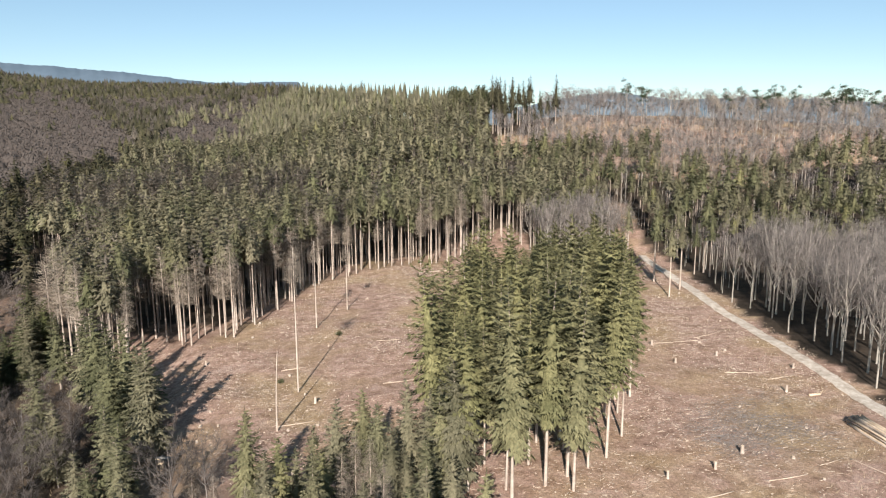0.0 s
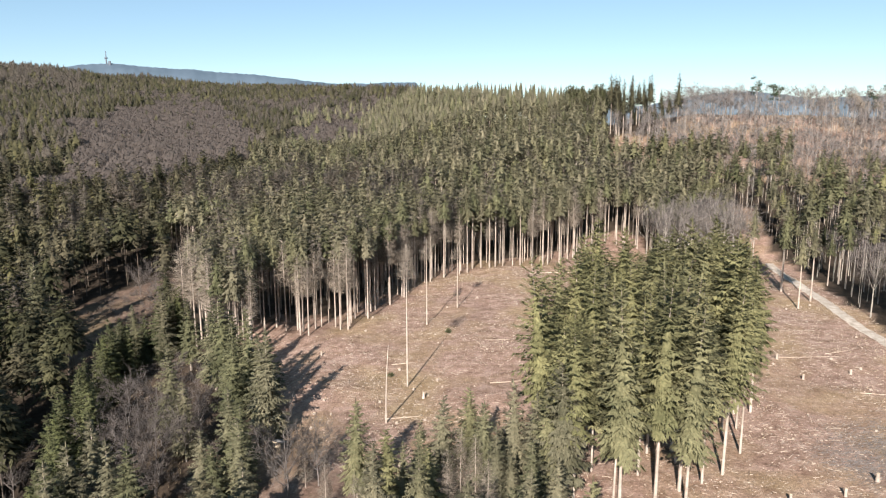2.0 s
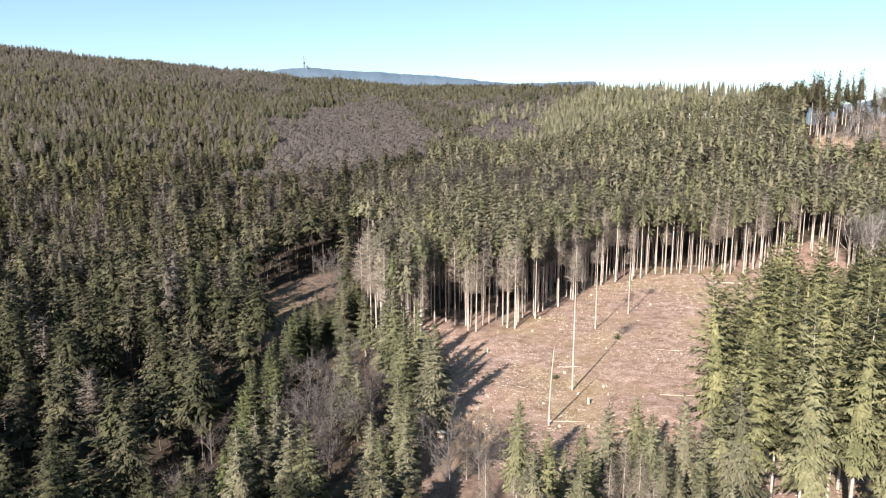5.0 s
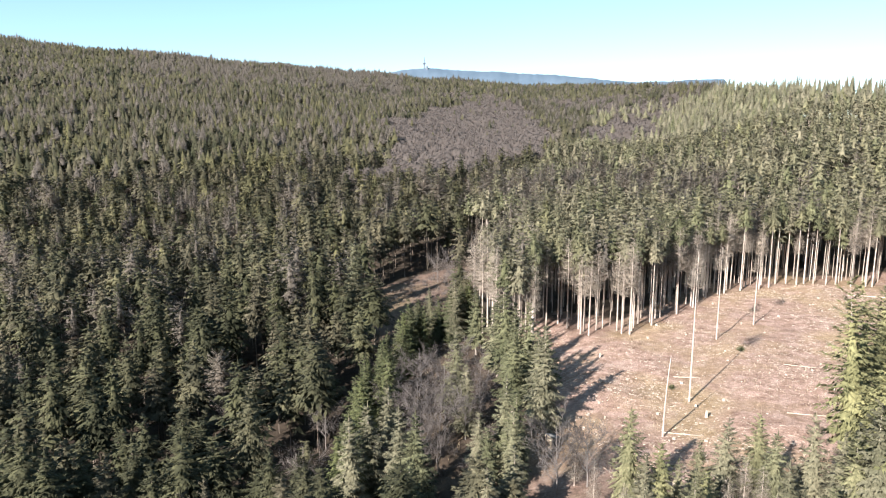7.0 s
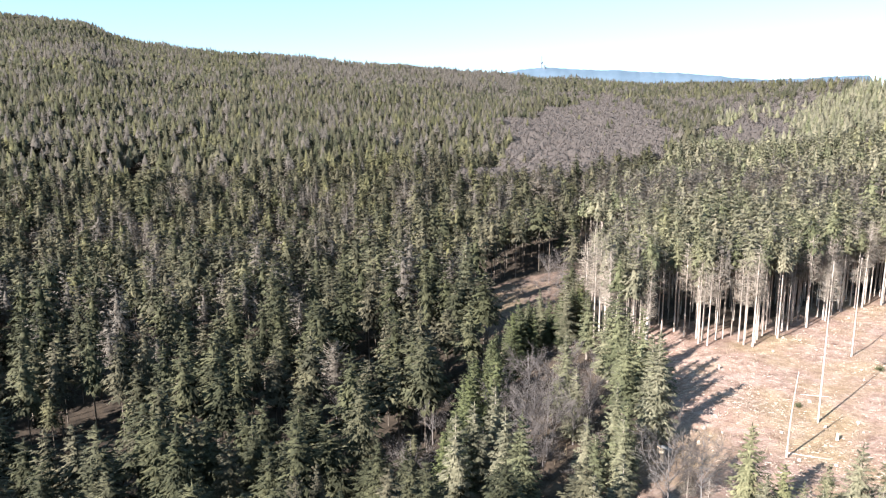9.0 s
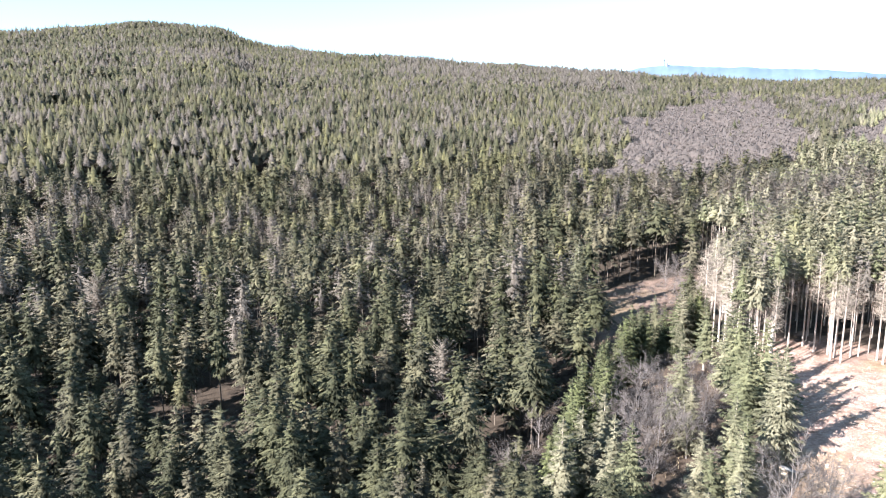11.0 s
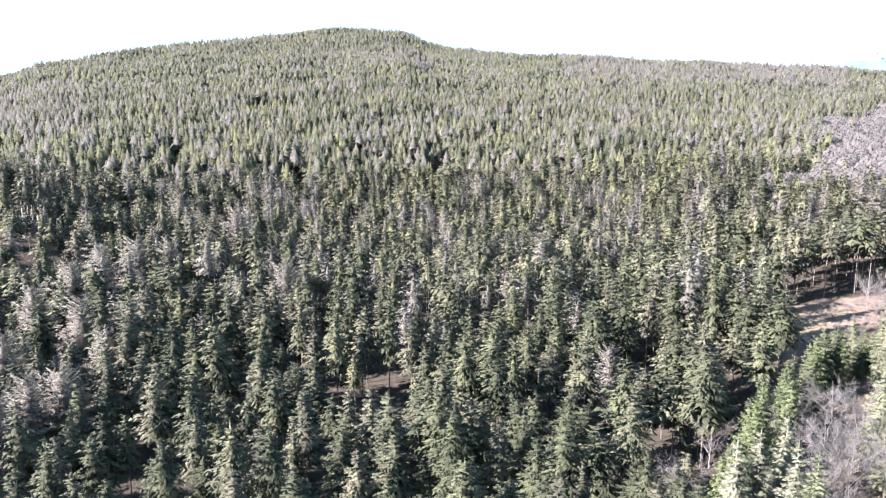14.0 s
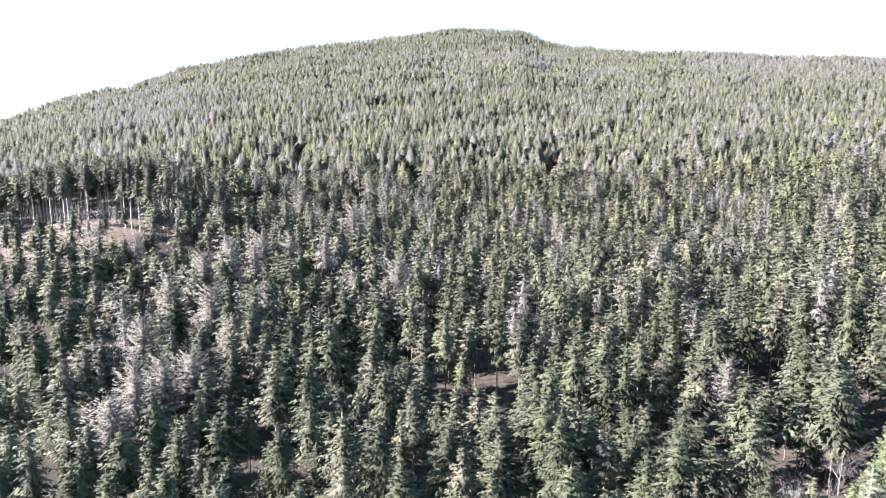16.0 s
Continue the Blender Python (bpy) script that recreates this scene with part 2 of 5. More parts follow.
# ---- mesh helpers ----
def mesh(name, v, f, mat, smooth_shade=False, normals=None, tones=None):
    """One mesh from vertices and triangles or quads (an (n, k) array), with soft foliage normals where given."""
    v, f = np.asarray(v, np.float32), np.asarray(f, np.int32)
    me = bpy.data.meshes.new(name)
    me.vertices.add(len(v))
    me.vertices.foreach_set("co", v.ravel())
    n, k = f.shape
    me.loops.add(n * k)
    me.loops.foreach_set("vertex_index", f.ravel())
    me.polygons.add(n)
    me.polygons.foreach_set("loop_start", np.arange(0, n * k, k, dtype=np.int32))
    me.polygons.foreach_set("loop_total", np.full(n, k, np.int32))
    if normals is not None:
        me.attributes.new("custom_normal", "FLOAT_VECTOR", "POINT").data.foreach_set("vector", np.asarray(normals, np.float32).ravel())
    if tones is not None:
        me.attributes.new("tone", "FLOAT", "POINT").data.foreach_set("value", np.asarray(tones, np.float32))
    me.update(calc_edges=True)
    me.materials.append(mat)
    if smooth_shade:
        me.polygons.foreach_set("use_smooth", np.ones(n, bool))
    return me


def part(name, data, parent, label=""):
    ob = new(name, data)
    ob.parent = parent
    return tagged(ob, label) if label else ob


def merge(*pieces):
    vs, fs, k = [], [], 0
    for v, f in pieces:
        if len(v):
            vs.append(np.asarray(v, float))
            fs.append(np.asarray(f, int) + k)
            k += len(v)
    return np.concatenate(vs), np.concatenate(fs)


def soften(shape, up=0.35, own=0.45):
    """Foliage shades as one soft body: normals lean out from the stem, and every blade is wound to face outwards."""
    v, f = np.asarray(shape[0], float), np.asarray(shape[1], int)
    f = f.copy()
    g = np.cross(v[f[:, 1]] - v[f[:, 0]], v[f[:, 2]] - v[f[:, 0]])
    g /= np.linalg.norm(g, axis=1)[:, None] + 1e-9
    mid = v[f].mean(1)
    out = np.concatenate([mid[:, :2] / (np.linalg.norm(mid[:, :2], axis=1)[:, None] + 0.3), np.full((len(f), 1), up)], 1)
    back = (g * out).sum(1) < 0
    f[back] = f[back][:, ::-1]
    g[back] *= -1
    ov = np.concatenate([v[:, :2] / (np.linalg.norm(v[:, :2], axis=1)[:, None] + 0.3), np.full((len(v), 1), up)], 1)
    n = ov
    for c in range(3):
        np.add.at(n, f[:, c], own * g)
    return v, f, n / (np.linalg.norm(n, axis=1)[:, None] + 1e-9)


def tube(points, radii, sides=5, cap=True):
    """Triangles of a tapered tube along points."""
    p = np.asarray(points, float)
    d = np.gradient(p, axis=0)
    d /= np.linalg.norm(d, axis=1)[:, None] + 1e-9
    up = np.where(np.abs(d[:, 2:3]) > 0.9, np.array([[1.0, 0, 0]]), np.array([[0, 0, 1.0]]))
    a = np.cross(d, up)
    a /= np.linalg.norm(a, axis=1)[:, None] + 1e-9
    b = np.cross(d, a)
    th = np.arange(sides) * 2 * math.pi / sides
    r = np.asarray(radii, float)[:, None, None]
    v = p[:, None, :] + r * (a[:, None, :] * np.cos(th)[None, :, None] + b[:, None, :] * np.sin(th)[None, :, None])
    n = len(p)
    v = v.reshape(-1, 3)
    f = []
    for i in range(n - 1):
        for j in range(sides):
            q = [i * sides + j, i * sides + (j + 1) % sides, (i + 1) * sides + (j + 1) % sides, (i + 1) * sides + j]
            f += [[q[0], q[1], q[2]], [q[0], q[2], q[3]]]
    if cap:
        v = np.vstack([v, p[-1:]])
        f += [[(n - 1) * sides + j, (n - 1) * sides + (j + 1) % sides, n * sides] for j in range(sides)]
    return v, np.array(f)


# ---- tree shapes ----
def trunk_shape(rng, h, r, sides=6, lean=0.01, bend=None):
    t = np.linspace(0, 1, 5)
    bend = rng.normal(0, lean, 2) if bend is None else bend
    p = np.stack([bend[0] * h * t * t, bend[1] * h * t * t, h * t - 0.4 * (t == 0)], 1)
    return tube(p, r * np.array([1.25, 0.92, 0.66, 0.3, 0.03]), sides, False)


def spruce_crown(rng, h, radius, low, boughs, sprays, size, rise=0.0, skip=0.0, taper=0.66, slim=0.27, core=1.0):
    """Drooping boughs all round the stem, each a fan of short hanging sprays, over an added core that blocks light as
    dense inner twigs would.
    """
    t = ((np.arange(boughs) + rng.uniform(-0.5, 0.5, boughs)) / boughs).clip(0, 0.995)
    u = 1 - (1 - t) ** 0.62
    th = np.arange(boughs) * 2.39996 + rng.normal(0, 0.35, boughs)
    lop, lop_way = rng.uniform(0.05, 0.22), rng.uniform(0, 6.28)
    ln = radius * (1 - u) ** taper * np.minimum(1, (u + 0.1) / 0.3) ** 0.5 * rng.uniform(0.6, 1.2, boughs) * (1 + lop * np.cos(th - lop_way)) + 0.3 * (1 - u) + 0.12
    tilt = -0.45 + 1.0 * u + rise + rng.normal(0, 0.12, boughs)
    b = np.repeat(np.where(rng.random(boughs) >= skip)[0], sprays)
    n = len(b)
    u, th, ln, tilt = u[b], th[b], ln[b], tilt[b]
    s = np.where(rng.random(n) < 0.24, rng.uniform(0.02, 0.35, n), rng.uniform(0.25, 1.0, n) ** 0.75)
    out = np.stack([np.cos(th), np.sin(th), np.zeros(n)], 1)
    side = np.stack([-np.sin(th), np.cos(th), np.zeros(n)], 1)
    lat = rng.uniform(-1, 1, n) * (0.44 - 0.3 * s) * ln
    p = out * (ln * s)[:, None] + side * lat[:, None]
    p[:, 2] = h * (low + (1 - low) * u) + ln * (tilt * s - 0.25 * (1 - u) * s * s + 0.14 * s ** 4) - 0.4 * np.abs(lat)
    way = out * 0.75 + side * (np.sign(lat) * rng.uniform(0.1, 0.9, n))[:, None]
    way[:, 2] = tilt * 0.8 - rng.uniform(0.1, 0.7, n)
    way /= np.linalg.norm(way, axis=1)[:, None]
    long = (size * rng.uniform(0.6, 1.4, n) * (0.5 + 0.5 * (1 - u)) * (1 + 0.5 * (s < 0.3)))[:, None]
    across = np.cross(way, np.array([0, 0, 1.0]) + rng.normal(0, 0.45, (n, 3)))
    across *= slim * long / (np.linalg.norm(across, axis=1)[:, None] + 1e-9)
    v = np.stack([p - 0.35 * long * way - across, p - 0.35 * long * way + across, p + 0.65 * long * way], 1).reshape(-1, 3)
    f = np.arange(3 * n).reshape(-1, 3)
    if not core:
        return v, f
    # solid inner cone, added to stop light passing through the crown
    k, ring = 6, np.arange(6) * 6.283 / 6 + rng.uniform(0, 1)
    levels = ((0.02, 0.1 * core), (0.2, 0.28 * core), (0.55, 0.14 * core))
    core = np.concatenate([np.stack([np.cos(ring) * radius * r, np.sin(ring) * radius * r, np.full(k, h * (low + (1 - low) * z)) + rng.normal(0, 0.2, k)], 1) for z, r in levels] + [np.array([[0, 0, h * (low + 0.7 * (1 - low))]])])
    fc = [[a * k + j, a * k + (j + 1) % k, a * k + k + (j + 1) % k] for a in range(2) for j in range(k)] + [[a * k + j, a * k + k + (j + 1) % k, a * k + k + j] for a in range(2) for j in range(k)]
    fc += [[2 * k + j, 2 * k + (j + 1) % k, 3 * k] for j in range(k)]
    tip = np.array([[0.14, 0, h * 0.94], [-0.1, 0.12, h * 0.94], [0, 0, h * 1.02]])
    return np.vstack([v, core, tip]), np.vstack([f, np.array(fc) + 3 * n, [[3 * n + 3 * k + 1 + j for j in range(3)]]])


def far_crown(rng, h, radius, low, blades, size):
    """A small crown of a few hanging blades about a solid cone."""
    t = (np.arange(blades) + 0.5) / blades
    u = 1 - (1 - t) ** 0.6
    th = np.arange(blades) * 2.39996 + rng.normal(0, 0.3, blades)
    out = np.stack([np.cos(th), np.sin(th), np.zeros(blades)], 1)
    side = np.stack([-np.sin(th), np.cos(th), np.zeros(blades)], 1)
    r = (radius * (1 - u) ** 0.55 * rng.uniform(0.7, 1.25, blades) + 0.15)[:, None]
    p = out * r * 0.55
    p[:, 2] = h * (low + (1 - low) * u) + 0.25 * r[:, 0]
    wide = size * (0.35 + 0.65 * (1 - u))[:, None] * 0.5
    drop = r * rng.uniform(0.2, 0.7, (blades, 1)) * (1 - u)[:, None]
    v = np.stack([p - side * wide, p + side * wide, p + out * r * 0.6 - np.array([0, 0, 1.0]) * drop], 1).reshape(-1, 3)
    ring = np.arange(5) * 6.283 / 5 + rng.uniform(0, 1)
    core = np.vstack([np.stack([np.cos(ring) * radius * 0.55, np.sin(ring) * radius * 0.55, h * (low + rng.uniform(0, 0.05, 5))], 1), [[0, 0, h]]])
    return np.vstack([v, core]), np.vstack([np.arange(3 * blades).reshape(-1, 3), np.array([[j, (j + 1) % 5, 5] for j in range(5)]) + 3 * blades])


def twigs(rng, n, base, way, length, width):
    """Slivers that leave base points along way."""
    tip = base + way * length[:, None]
    side = np.cross(way, rng.normal(0, 1, (n, 3)))
    side /= np.linalg.norm(side, axis=1)[:, None] + 1e-9
    v = np.stack([base - side * width, base + side * width, tip], 1).reshape(-1, 3)
    return v, np.arange(3 * n).reshape(-1, 3)


def bare_tree(rng, h, radius, limbs, subs, fine, width=0.05, fork=0.4):
    """A leafless broadleaf: the wood (trunk and limbs), and its fine twigs."""
    wood = [tube(np.array([[0, 0, -0.4], [rng.normal(0, 0.1), rng.normal(0, 0.1), h * fork * 0.5], [rng.normal(0, 0.2), rng.normal(0, 0.2), h * fork],
                           [rng.normal(0, 0.5), rng.normal(0, 0.5), h * 0.8]]), np.array([0.24, 0.19, 0.155, 0.05]) * h / 24, 5, False)]
    tw = []
    for i in range(limbs):
        a = (i + rng.uniform(-0.3, 0.3)) * 6.283 / limbs
        z0 = h * rng.uniform(fork * 0.8, fork + 0.25)
        ln = radius * rng.uniform(0.7, 1.1)
        top = min(h * 0.98, z0 + h * rng.uniform(0.25, 0.5))
        p0, p2 = np.array([0, 0, z0]), np.array([math.cos(a) * ln, math.sin(a) * ln, top])
        p1 = (p0 + p2) / 2 + np.array([math.cos(a) * ln * 0.12, math.sin(a) * ln * 0.12, -h * 0.03])
        wood.append(tube([p0, p1, p2], np.array([0.1, 0.065, 0.022]) * h / 24, 3, False))
        for s in range(subs):
            t = rng.uniform(0.25, 1.0)
            q = p0 * (1 - t) ** 2 + 2 * p1 * t * (1 - t) + p2 * t * t
            d = np.array([math.cos(a), math.sin(a), 0]) * 0.5 + rng.normal(0, 0.6, 3) + np.array([0, 0, 0.55])
            d /= np.linalg.norm(d)
            ls = h * rng.uniform(0.09, 0.17)
            tw.append(twigs(rng, 1, q[None], d[None], np.array([ls]), width * 1.3))
            tt = rng.uniform(0.1, 1, fine)
            b = q + d * ls * tt[:, None]
            dd = d + rng.normal(0, 0.6, (fine, 3)) + np.array([0, 0, 0.35])
            dd /= np.linalg.norm(dd, axis=1)[:, None]
            tw.append(twigs(rng, fine, b, dd, h * rng.uniform(0.04, 0.10, fine), width))
    return merge(*wood), merge(*tw)


def far_bare(rng, h, radius, n, width):
    """Leafless twigs massed over a rounded crown."""
    th, c = rng.uniform(0, 6.283, n), rng.uniform(-0.35, 1, n)
    s = np.sqrt(1 - c * c)
    d = np.stack([np.cos(th) * s, np.sin(th) * s, c], 1)
    rr = rng.uniform(0.45, 0.9, n)[:, None]
    base = d * rr * np.array([radius, radius, h * 0.27]) + np.array([0, 0, h * 0.68])
    way = d * np.array([0.6, 0.6, 0.3]) + np.array([0, 0, 0.35]) + rng.normal(0, 0.4, (n, 3))
    way /= np.linalg.norm(way, axis=1)[:, None]
    return twigs(rng, n, base, way, rng.uniform(0.06, 0.11, n) * h, width)


def dome_bare(rng, h, radius, n, size):
    """A soft rounded crown of short twig tufts lying over it, for leafless trees far off."""
    c = np.linspace(-0.1, 0.98, n) + rng.uniform(-0.02, 0.02, n)
    th = np.arange(n) * 2.39996 + rng.normal(0, 0.25, n)
    s = np.sqrt((1 - c * c).clip(0.02, 1))
    d = np.stack([np.cos(th) * s, np.sin(th) * s, c], 1)
    body = np.array([radius, radius, h * 0.27])
    base = d * rng.uniform(0.84, 1.0, n)[:, None] * body + np.array([0, 0, h * 0.66])
    way = np.array([0, 0, 1.0]) - d * d[:, 2:3] + 0.3 * d + rng.normal(0, 0.15, (n, 3))
    way /= np.linalg.norm(way, axis=1)[:, None]
    side = np.cross(way, d)
    side *= 0.5 * size / (np.linalg.norm(side, axis=1)[:, None] + 1e-9)
    v = np.stack([base - side, base + side, base + way * size * rng.uniform(0.8, 1.3, (n, 1))], 1).reshape(-1, 3)
    ring, k = np.arange(7) * 6.283 / 7 + rng.uniform(0, 1), 7
    shell = np.concatenate([np.stack([np.cos(ring) * radius * r, np.sin(ring) * radius * r, np.full(k, h * z)], 1) for z, r in ((0.6, 0.84), (0.82, 0.6))] + [np.array([[0, 0, h * 0.91]])])
    f = [[j, (j + 1) % k, k + (j + 1) % k] for j in range(k)] + [[j, k + (j + 1) % k, k + j] for j in range(k)] + [[k + j, k + (j + 1) % k, 2 * k] for j in range(k)]
    return np.vstack([v, shell]), np.vstack([np.arange(3 * n).reshape(-1, 3), np.array(f) + 3 * n])


def cone_twigs(rng, h, radius, low, n, width, length=(0.05, 0.09)):
    """Fine leafless twigs in a cone, sweeping out and up."""
    u = 1 - np.sqrt(rng.uniform(0, 1, n))
    th = rng.uniform(0, 6.283, n)
    d = np.stack([np.cos(th), np.sin(th), np.zeros(n)], 1)
    r = radius * (1 - u) ** 0.7 * np.minimum(1, (u + 0.06) / 0.2) ** 0.5 * rng.uniform(0.1, 0.8, n)
    base = d * r[:, None]
    base[:, 2] = h * (low + (0.98 - low) * u)
    way = d + rng.normal(0, 0.45, (n, 3)) + np.array([0, 0, 0.25])
    way /= np.linalg.norm(way, axis=1)[:, None]
    return twigs(rng, n, base, way, rng.uniform(*length, n) * h, width)


def scatter(shapes, x, y, z, size, rng, wide=None, spread=0.2, tone=0.5):
    """Copies of the shapes, joined: vertices, triangles and, for foliage, normals and the tone of each copy."""
    vs, fs, ns, ts, k = [], [], [], [], 0
    pick = rng.integers(0, len(shapes), len(x))
    for i, shape in enumerate(shapes):
        v, f = shape[0], shape[1]
        s = np.where(pick == i)[0]
        if not len(s):
            continue
        a = rng.uniform(0, 6.283, len(s))
        ca, sn, sc = np.cos(a)[:, None], np.sin(a)[:, None], size[s][:, None]
        sw = sc * (wide[s][:, None] if wide is not None else 1)
        vx = (v[None, :, 0] * ca - v[None, :, 1] * sn) * sw + x[s][:, None]
        vy = (v[None, :, 0] * sn + v[None, :, 1] * ca) * sw + y[s][:, None]
        vz = v[None, :, 2] * sc + z[s][:, None]
        vs.append(np.stack([vx, vy, vz], 2).reshape(-1, 3))
        if len(shape) > 2:
            n = shape[2]
            ns.append(np.stack([n[None, :, 0] * ca - n[None, :, 1] * sn, n[None, :, 0] * sn + n[None, :, 1] * ca, n[None, :, 2] + 0 * ca], 2).reshape(-1, 3))
            ts.append(np.repeat((rng.normal(0, spread, len(s)) + (tone[s] if np.ndim(tone) else tone)).clip(0, 1), len(v)))
        fs.append((f[None] + (np.arange(len(s)) * len(v))[:, None, None]).reshape(-1, 3) + k)
        k += len(s) * len(v)
    return np.concatenate(vs), np.concatenate(fs), np.concatenate(ns) if ns else None, np.concatenate(ts) if ts else None


# ---- ground: one sheet to the horizon ----
def build_ground():
    az = np.concatenate([np.arange(-45, 115, 0.65), np.arange(115, 315, 4.0)])
    az = np.radians(az)
    rings = [3.0]
    while rings[-1] < 60:
        rings.append(rings[-1] * 1.12)
    while rings[-1] < 480:
        rings.append(rings[-1] + max(1.3, rings[-1] * 0.011))
    while rings[-1] < 4600:
        rings.append(rings[-1] * 1.045)
    rings = np.array(rings)
    x = (-np.sin(az)[None, :] * rings[:, None]).ravel()
    y = (np.cos(az)[None, :] * rings[:, None]).ravel()
    v = np.stack([x, y, land(x, y)], 1)
    n, m = len(az), len(rings)
    i, j = np.meshgrid(np.arange(m - 1), np.arange(n), indexing="ij")
    i, j = i.ravel(), j.ravel()
    f = np.stack([i * n + j, (i + 1) * n + j, (i + 1) * n + (j + 1) % n, i * n + (j + 1) % n], 1)
    k = len(v)
    v = np.vstack([v, [[0, 0, float(land(0.0, 0.1))]]])
    f = f[:, ::-1]
    f = np.concatenate([f[:, [0, 1, 2]], f[:, [0, 2, 3]], np.stack([np.full(n, k), (np.arange(n) + 1) % n, np.arange(n)], 1)])
    me = mesh("ground", v, f, M_GROUND, True)
    wob_x, wob_y = x + (vnoise(x, y, 5, 8) - 0.5) * 4, y + (vnoise(x, y, 5, 9) - 0.5) * 4
    c = 1.0 * (inside(wob_x, wob_y, FELLED) | inside(wob_x, wob_y, SLOPE))
    c = np.where((c == 0) & inside(wob_x, wob_y, [(-45, 104), (-51, 97), (-50, 82), (-42, 72), (-20, 70), (-16, 84), (-31, 90)]), 0.5, c)
    c = np.where((c == 0) & inside(wob_x, wob_y, GULLY), 0.1, c)
    c = np.where(inside(wob_x, wob_y, STRIP), 0.38, c)
    c = np.where(inside(wob_x, wob_y, GLADE), 0.24, c)
    c = np.where((c == 0) & (inside(wob_x, wob_y - 14, FELLED) | inside(wob_x + 9, wob_y - 9, FELLED)) & (y > 130), 0.75, c)
    at = me.attributes.new("cleared", "FLOAT", "POINT")
    at.data.foreach_set("value", np.append(c.astype(np.float32), 1).astype(np.float32))
    tagged(new("ground", me), "brown felled ground and needle-covered forest floor", "ground", kind="structure")


# ---- gravel track along the felled ground ----
def build_track():
    ys = np.arange(40, 246, 1.5)
    cx = 72.5 + 1.2 * np.sin(ys / 45) + (vnoise(ys, ys * 0, 18, 5) - 0.5) * 1.5
    across = np.array([-1.45, -1.15, -0.75, -0.3, 0.3, 0.75, 1.15, 1.45])
    lift = np.array([-0.12, 0.16, 0.10, 0.19, 0.19, 0.10, 0.16, -0.12])
    v = [(c + a + 0.15 * math.sin(y * 1.3 + a), y, float(land(c, y)) + h + 0.12) for c, y in zip(cx, ys) for a, h in zip(across, lift)]
    k = len(across)
    f = [[i * k + j, i * k + j + 1, (i + 1) * k + j + 1, (i + 1) * k + j] for i in range(len(ys) - 1) for j in range(k - 1)]
    tagged(new("forest_track", mesh("forest_track", v, f, M_ROAD, True)), "pale gravel forest track with worn wheel ruts", "track", kind="structure")


build_track()


# ---- where trees stand ----
def grid(x0, x1, y0, y1, step, rng, jitter=0.38):
    gx, gy = np.meshgrid(np.arange(x0, x1, step), np.arange(y0, y1, step * 0.9))
    gx = gx + (np.arange(gx.shape[0]) % 2)[:, None] * step / 2
    gx, gy = gx.ravel(), gy.ravel()
    return gx + rng.uniform(-jitter, jitter, len(gx)) * step, gy + rng.uniform(-jitter, jitter, len(gy)) * step


OPEN = [FELLED, GULLY, GLADE, STRIP]


def is_open(x, y):
    r = np.zeros(np.shape(x), bool)
    for p in OPEN:
        r |= inside(x, y, p)
    return r


def in_view(x, y, wide=2.0):
    a = bearing(x, y)
    return (a > -33.5 - wide) & (a < 108 + wide)


def is_stand(x, y):
    """The dense stand of slim spruces behind the felled ground."""
    a, d = bearing(x, y), np.hypot(x, y)
    return (a < 31 - 10 * smooth((d - 260) / 220)) & (a > -10) & (d > 150) & (d < 640)


build_ground()


# ---- kinds of trees ----
def spruce_thing(rng, h, radius, low, label, needle, bark, name="spruce_tree", whorls=22, per=6, trunk_r=0.24, skip=0.0, lean=0.01, detail=3, rise=0.0, tone=None, taper=0.76):
    base = new(name)
    bend = rng.normal(0, lean, 2)
    part("trunk", mesh("trunk", *trunk_shape(rng, h * 0.97, trunk_r, 6, bend=bend), bark), base)
    v, f, n = soften(spruce_crown(rng, h, radius, low, *((round(whorls * per * 0.74), 46, 0.19 * radius) if detail == 3 else (whorls * per, 6, 0.38 * radius)), rise=rise, skip=skip, taper=taper, slim=0.19, core=1.0), 0.35, 0.5)
    v[:, :2] += bend[None] * h * (v[:, 2:3] / h) ** 2
    tone = float(np.clip(rng.normal(0.5, 0.25), 0, 1)) if tone is None else tone
    part("crown", joined("crown", (v, f, n, np.full(len(v), tone)), needle), base)
    return tagged(base, label, "spruce tree")


def bare_thing(rng, h, radius, label, name="beech_tree", limbs=8, subs=8, fine=11, fork=0.38, cat="bare tree", width=0.035, wood_mat=M_BEECHBARK, twig_mat=M_BEECH):
    base = new(name)
    wood, tw = bare_tree(rng, h, radius, limbs, subs, fine, width, fork)
    part("trunk", mesh("trunk", *wood, wood_mat), base, "smooth pale grey trunk and limbs")
    part("crown", joined("crown", soften(tw), twig_mat), base, "leafless grey-brown twigs")
    return tagged(base, label, cat)


def place(variants, x, y, size, rng, group, wide=None, sink=0.0):
    """Sets the variants of a kind on the ground, one thing for each place."""
    first = {}
    for v in variants:
        tagged(v, group=group)
    for i in range(len(x)):
        v = variants[int(rng.integers(0, len(variants)))]
        s = float(size[i])
        sw = s * (float(wide[i]) if wide is not None else 1.0)
        m = Matrix.LocRotScale((float(x[i]), float(y[i]), float(land(x[i], y[i])) - sink), Euler((0, 0, float(rng.uniform(0, 6.28)))), (sw, sw, s))
        if v.name in first:
            copy_thing(v, m)
        else:
            first[v.name] = m
    for v in variants:
        if v.name in first:
            v.matrix_basis = first[v.name]
        else:
            for c in list(v.children_recursive):
                bpy.data.objects.remove(c)
            bpy.data.objects.remove(v)


def joined(name, shape, mat):
    return mesh(name, shape[0], shape[1], mat, normals=shape[2] if len(shape) > 2 else None, tones=shape[3] if len(shape) > 3 else None)


